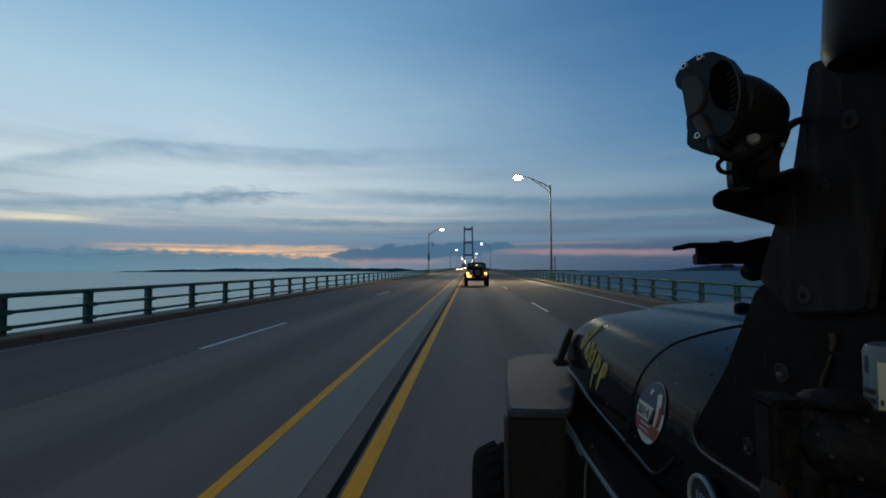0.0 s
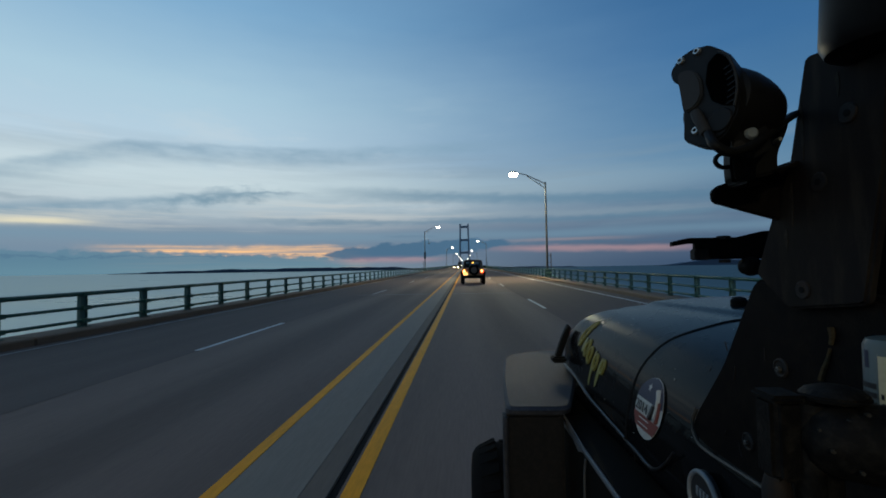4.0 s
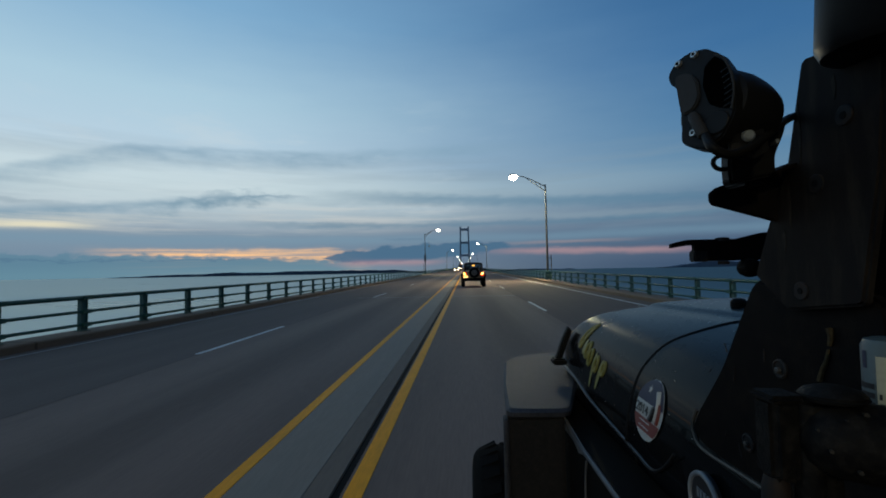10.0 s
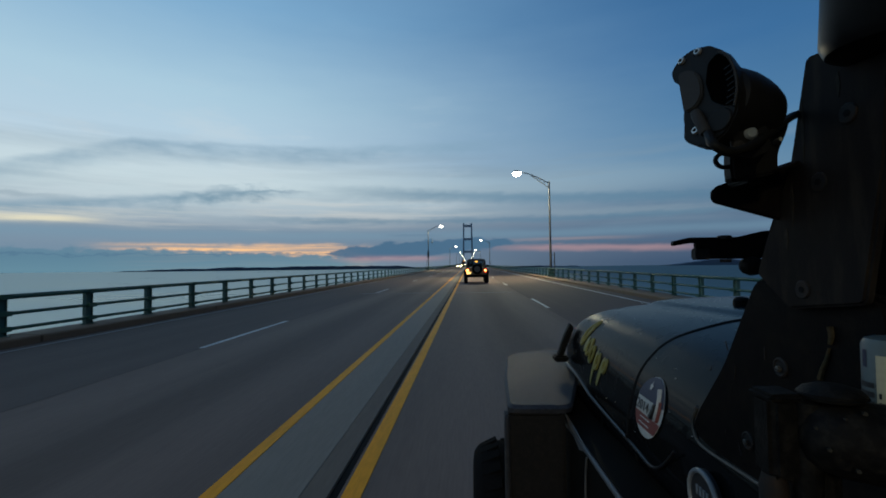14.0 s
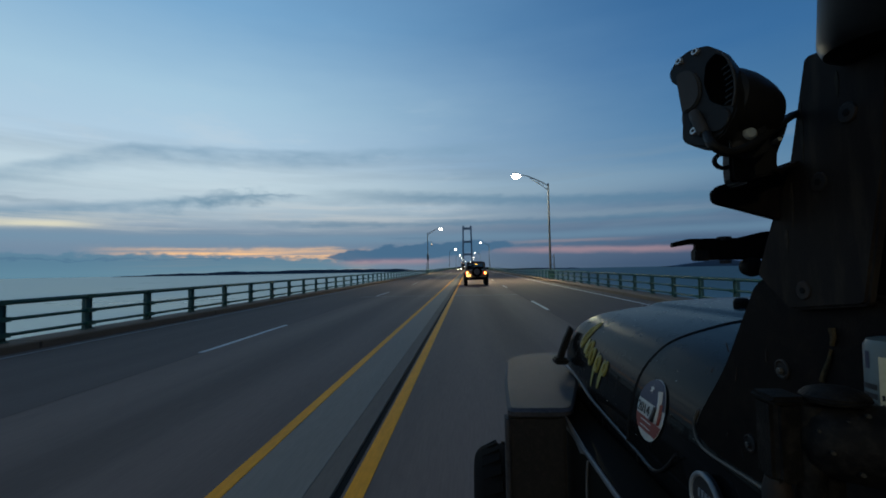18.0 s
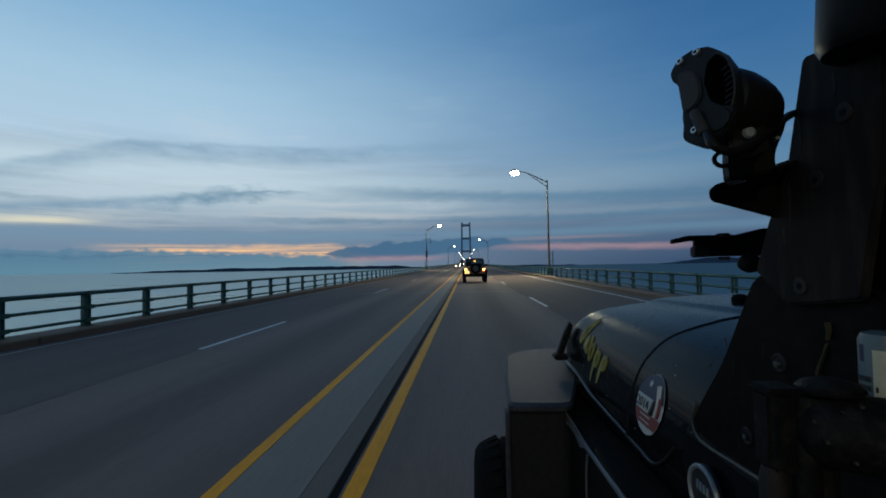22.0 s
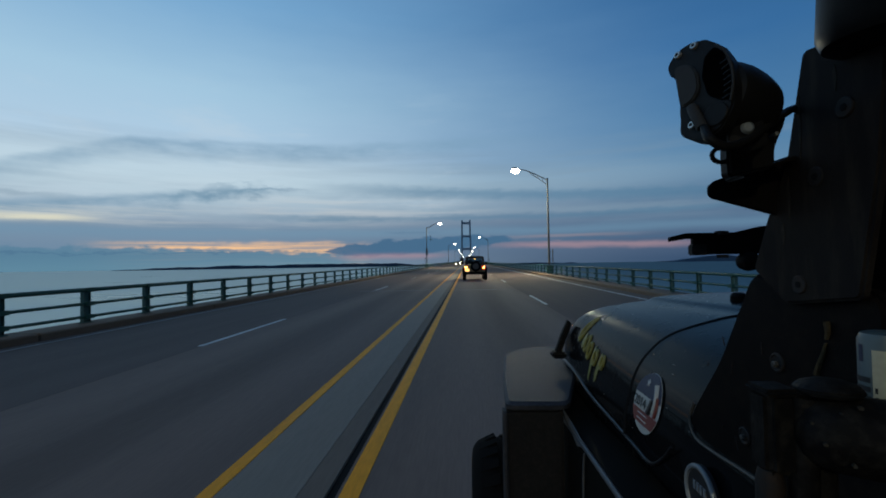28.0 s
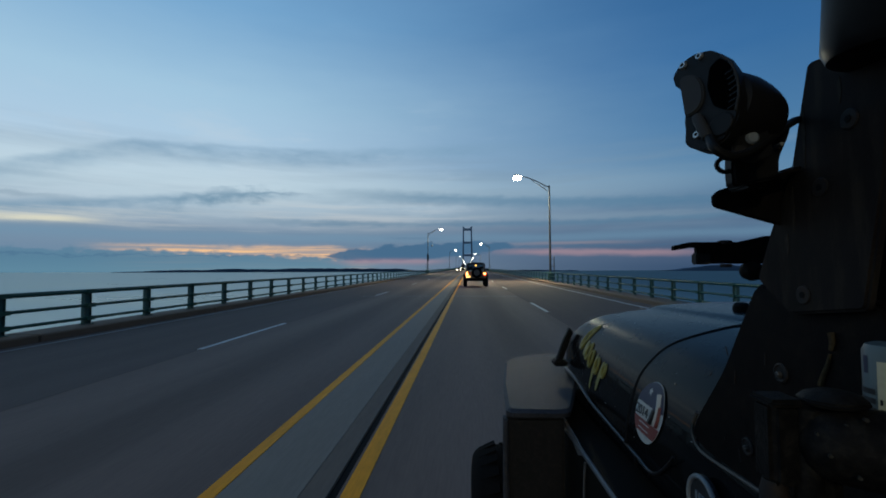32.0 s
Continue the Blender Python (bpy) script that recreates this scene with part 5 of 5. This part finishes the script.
    # no hollow is cut: the recess's shade is a black plate
    part("vent_shade", face_plate(rounded([(0.0325, -0.0004), (0.0396, 0.0095), (0.0285, 0.0205), (0.0096, 0.0288), (-0.0097, 0.0325), (-0.0255, 0.0310), (-0.0221, 0.0215), (-0.0133, 0.0085), (0.0104, -0.0009)], 0.004, 3),
                                   0.0042, 0.0050, 0.0), RECESS_SHADE, cov)
    rim = [on_face(a, b, 0.005) for a, b in ((0.0410, 0.0105), (0.0295, 0.0218), (0.0100, 0.0303), (-0.0095, 0.0340), (-0.0270, 0.0328))]
    part("vent_rim", tube(curve_through(rim, 6), 0.0013, 6), BOSS, cov)
    for i in range(7):
        f = i / 6
        a, b = 0.0175 - 0.0390 * f, 0.0225 + 0.0165 * f * (1 - 0.62 * f)
        m = Matrix.Translation(on_face(a, b, 0.0054)) @ Matrix(((*v, 0), (*u, 0), (*back, 0), (0, 0, 0, 1))).transposed()
        fin = bmesh.new()
        bmesh.ops.create_cube(fin, size=1.0, matrix=m @ Matrix.Rotation(0.35, 4, "Z") @ Matrix.Diagonal((0.0075, 0.0014, 0.0022, 1)))
        part("fin", fin, POD, cov)
    part("cover_disc", lathe(on_face(-0.0366, 0.0187, 0.004), back, [(0, 0.0125), (0.0012, 0.0125), (0.002, 0.0115)], 28), POD, cov)
    for a, b in ((0.0520, -0.0142), (0.0500, -0.0340), (-0.0405, -0.0068)):
        sc = part("screw", lathe(on_face(a, b, 0.003), back, [(0, 0.0043), (0.003, 0.0042), (0.0042, 0.0034)], 16), STAINLESS, cov, "bright socket screw")
        # hole's shade drawn as a black disc on the screw head
        part("socket", lathe(on_face(a, b, 0.0072), back, [(0, 0.0021), (0.0003, 0.0021)], 6), FLAT_BLACK, sc)
    part("cable_gland", lathe(on_face(-0.0195, -0.0090, 0.006), v * 0.57 - u + back * 0.05, [(0, 0.0046), (0.004, 0.0056), (0.030, 0.0058), (0.033, 0.0048)], 18), BOSS, cov)
    GL = on_face(-0.0195, -0.0070, 0.006) + (v * 0.57 - u + back * 0.05).normalized() * 0.034
    part("yoke", prism(rounded([(0.306, 1.580), (0.345, 1.612), (0.362, 1.622), (0.372, 1.608), (0.368, 1.594), (0.357, 1.570), (0.357, 1.548), (0.306, 1.538), (0.305, 1.558)], 0.006), "y", 0.502, 0.520, 0.003), POD, pod)
    part("yoke_foot", box(0.332, 0.356, 0.5202, 0.5600, 1.5405, 1.5555, 0.003), POD, pod)
    part("yoke_ear", prism(rounded([(0.278, 1.588), (0.312, 1.590), (0.318, 1.562), (0.296, 1.553), (0.277, 1.560)], 0.008), "y", 0.4535, 0.4575, 0.001), POD, pod)
    part("pivot_bolt", lathe((0.296, 0.456, 1.5786), (-0.1, -1, 0.05), [(0, 0.0066), (0.004, 0.0066), (0.006, 0.0045)], 20), DULL_BOLT, pod, "grey pivot bolt")
    part("yoke_bolt", lathe((0.284, 0.456, 1.5656), (-0.1, -1, 0.05), [(0, 0.0062), (0.004, 0.006)], 16), RUSTY, pod)
    for i in range(3):
        part("degree_mark", lathe((0.3282, 0.460, 1.5995 + 0.006 * i), (-0.3, -1, 0), [(-0.030, 0.0015), (0.001, 0.0013)], 8), SPECK, pod)
    part("eyelet", tube([(0.301 + 0.010 * math.cos(a), 0.508, 1.564 + 0.008 * math.sin(a)) for a in (math.tau * i / 14 for i in range(15))], 0.0026, 6, caps=False), POD, pod)
    part("cable", tube(curve_through([GL, (0.2421, 0.425, 1.5627), (0.2494, 0.422, 1.5550), (0.2615, 0.425, 1.5535), (0.2851, 0.437, 1.5618), (0.3301, 0.470, 1.5870), (0.3809, 0.515, 1.6140), (0.41, 0.54, 1.626)], 6), 0.0044, 10),
         CABLE, pod, "black lamp cable")
    part("yoke_screw", lathe((0.3501, 0.490, 1.5821), (-0.1, -1, 0.05), [(-0.012, 0.0022), (0.001, 0.0022)], 10), DULL_BOLT, pod)

    # flat folded bracket that reaches out beyond the screen
    fb = part("folded_bracket", prism(rounded([(0.330, 1.4745), (0.3305, 1.4815), (0.356, 1.4872), (0.47, 1.4870), (0.50, 1.4870), (0.50, 1.477), (0.356, 1.4785)], 0.002), "y", 0.698, 0.708, 0.001), BRACKET, J, "flat black folded bracket")
    part("bracket_body", box(0.366, 0.50, 0.6985, 0.712, 1.4535, 1.4838, 0.003), BRACKET, fb)
    part("bracket_end", box(0.363, 0.385, 0.6965, 0.713, 1.4525, 1.470, 0.002), RUSTY, fb)
    part("bracket_bolt", lathe((0.41, 0.703, 1.484), (0, 0, 1), [(0, 0.010), (0.005, 0.010), (0.006, 0.006)], 12), RUSTY, fb)
    part("bracket_nut", lathe((0.412, 0.705, 1.453), (0, 0, -1), [(0, 0.009), (0.005, 0.009)], 6), RUSTY, fb)
    part("bracket_knob", lathe((0.447, 0.70, 1.442), (0, -1, 0), [(-0.01, 0.013), (0.0, 0.015), (0.012, 0.013), (0.016, 0.006)], 18), PLASTIC, fb)
    part("bracket_gusset", prism([(0.425, 1.486), (0.50, 1.486), (0.50, 1.497), (0.47, 1.496)], "y", 0.700, 0.708), BRACKET, fb)

    # glossy upper corner of the screen surround
    part("roof_corner", lathe((0.409, 0.405, 1.641), (0.0, -0.10, 1), [(0, 0.054), (0.002, 0.061), (0.012, 0.066), (0.10, 0.066), (0.30, 0.063)], 48), CORNER, J, "glossy black screen corner")
    part("roof", box(0.36, 1.74, -1.75, 0.30, 1.95, 2.0, 0.025), FABRIC, J)
    # mirror foot and its arm
    mf = part("mirror_foot", box(0.274, 0.302, 0.405, 0.435, 1.254, 1.3295, 0.006, seg=3), MIRROR_PLASTIC, J, "dusty black mirror hinge block")
    part("foot_lip", box(0.2725, 0.3035, 0.4035, 0.4365, 1.3245, 1.3315, 0.003), MIRROR_PLASTIC, mf)
    part("foot_stub", lathe((0.284, 0.42, 1.215), (0, 0, 1), [(0, 0.012), (0.030, 0.012), (0.042, 0.009)], 16), RUSTY, mf)
    part("mirror_hinge", tube([(0.3065, 0.412, 1.16), (0.3070, 0.411, 1.24), (0.3075, 0.410, 1.318), (0.3080, 0.410, 1.324)], 0.0115, 16), MIRROR_PLASTIC, mf)
    part("mirror_hinge", tube([(0.330, 0.425, 1.16), (0.330, 0.425, 1.322)], 0.014, 16), MIRROR_PLASTIC, mf)
    puck = part("mirror_cap", lathe((0.3257, 0.405, 1.3265), (0, 0.05, 1), [(0, 0.020), (0.002, 0.0235), (0.007, 0.0245), (0.011, 0.0205), (0.014, 0.012), (0.0148, 0.004)], 32), MIRROR_PLASTIC, J, "rounded dusty cap on the mirror hinge")
    part("cap_seam", tube([(0.3257 + 0.0246 * math.cos(a), 0.405 + 0.0246 * math.sin(a), 1.3320) for a in (math.tau * i / 28 for i in range(29))], 0.0008, 5, caps=False), FLAT_BLACK, puck)
    el = part("mirror_elbow", lathe((0.318, 0.405, 1.296), (0.92, -0.36, -0.06), [(-0.020, 0.010), (-0.014, 0.022), (-0.004, 0.029), (0.010, 0.032), (0.040, 0.0335), (0.075, 0.035), (0.10, 0.036)], 32), MIRROR_PLASTIC, J, "mud-flecked black mirror arm")
    for x, y, z, r in ((0.324, 0.370, 1.3265, 0.0032), (0.2916, 0.378, 1.3120, 0.0022), (0.2986, 0.374, 1.2960, 0.0028), (0.314, 0.366, 1.2825, 0.0030), (0.309, 0.370, 1.322, 0.0014), (0.337, 0.362, 1.303, 0.0012)):
        part("mud_fleck", lathe((x, y, z), (0.5, 0.8, -0.2), [(0, r * 0.6), (0.012, r * 0.5)], 5), MUD, el)
    can = part("washer_tube", lathe((0.397, 0.43, 1.300), (0, 0, 1), [(0, 0.0185), (0.070, 0.0185), (0.076, 0.016), (0.078, 0.010)], 28), CANISTER, J, "pale plastic tube with a printed label")

    def wrap(a0, a1, z0, z1, mat, name, r=0.0188):
        """A printed field on the tube between two angles, in degrees round its axis."""
        steps = 8
        rows = [[(0.397 + r * math.cos(q), 0.43 + r * math.sin(q), z) for z in (z0, z1)] for q in (radians(a0 + (a1 - a0) * i / steps) for i in range(steps + 1))]
        part(name, loft(rows), mat, can)
    wrap(203, 300, 1.302, 1.362, CREAM, "label_field")
    for i in range(4):
        wrap(150, 198, 1.306 + i * 0.0085, 1.311 + i * 0.0085, STICKER_BLACK, "label_bar", 0.0191)
    for i in range(3):
        wrap(208, 214, 1.306 + i * 0.0085, 1.311 + i * 0.0085, STICKER_BLACK, "label_bar", 0.0191)
    wrap(165, 180, 1.350, 1.366, STICKER_BLUE, "label_patch")
    # the rest of the body, behind the lens
    part("door", box(0.42, 0.47, -0.55, 0.44, 0.60, 1.22, 0.02), PAINT, J)
    part("door", box(1.63, 1.68, -0.55, 0.44, 0.60, 1.22, 0.02), PAINT, J)
    part("rear_tub", box(0.42, 1.68, -1.80, -0.56, 0.60, 1.24, 0.03), PAINT, J)
    part("floor", box(0.47, 1.63, -0.56, 0.60, 0.50, 0.62, 0.02), PLASTIC, J)
    part("dashboard", box(0.51, 1.59, 0.33, 0.53, 1.0, 1.32, 0.04), PLASTIC, J)
    for s in (0.46, 1.64):
        part("roll_bar", tube([(s, -0.55, 1.2), (s, -0.5, 1.95)], 0.04, 8), PLASTIC, J)
        part("roll_bar", tube([(s, -1.65, 1.2), (s, -1.6, 1.95)], 0.04, 8), PLASTIC, J)
    part("side_window", box(0.44, 0.45, -1.6, 0.20, 1.24, 1.94), GLASS, J)
    part("side_window", box(1.65, 1.66, -1.6, 0.20, 1.24, 1.94), GLASS, J)
    for mxx in (0.185, 1.915):
        wheel(J, mxx, -1.05, 0.385, 0.28)
        a, b = (0.06, 0.42) if mxx < 1 else (1.68, 2.04)
        arch = [(-1.62, 0.62), (-1.58, 0.80), (-1.44, 0.90), (-0.66, 0.90), (-0.52, 0.80), (-0.48, 0.62), (-0.52, 0.62), (-0.56, 0.78), (-0.68, 0.86), (-1.42, 0.86), (-1.54, 0.78), (-1.58, 0.62)]
        part("rear_flare", prism(arch, "x", a, b, 0.006), FLARE, J)
    for y in (-1.05, 1.72):
        part("axle", tube([(0.20, y, 0.385), (1.90, y, 0.385)], 0.045, 10), PLASTIC, J)
    return J


off_road_front()
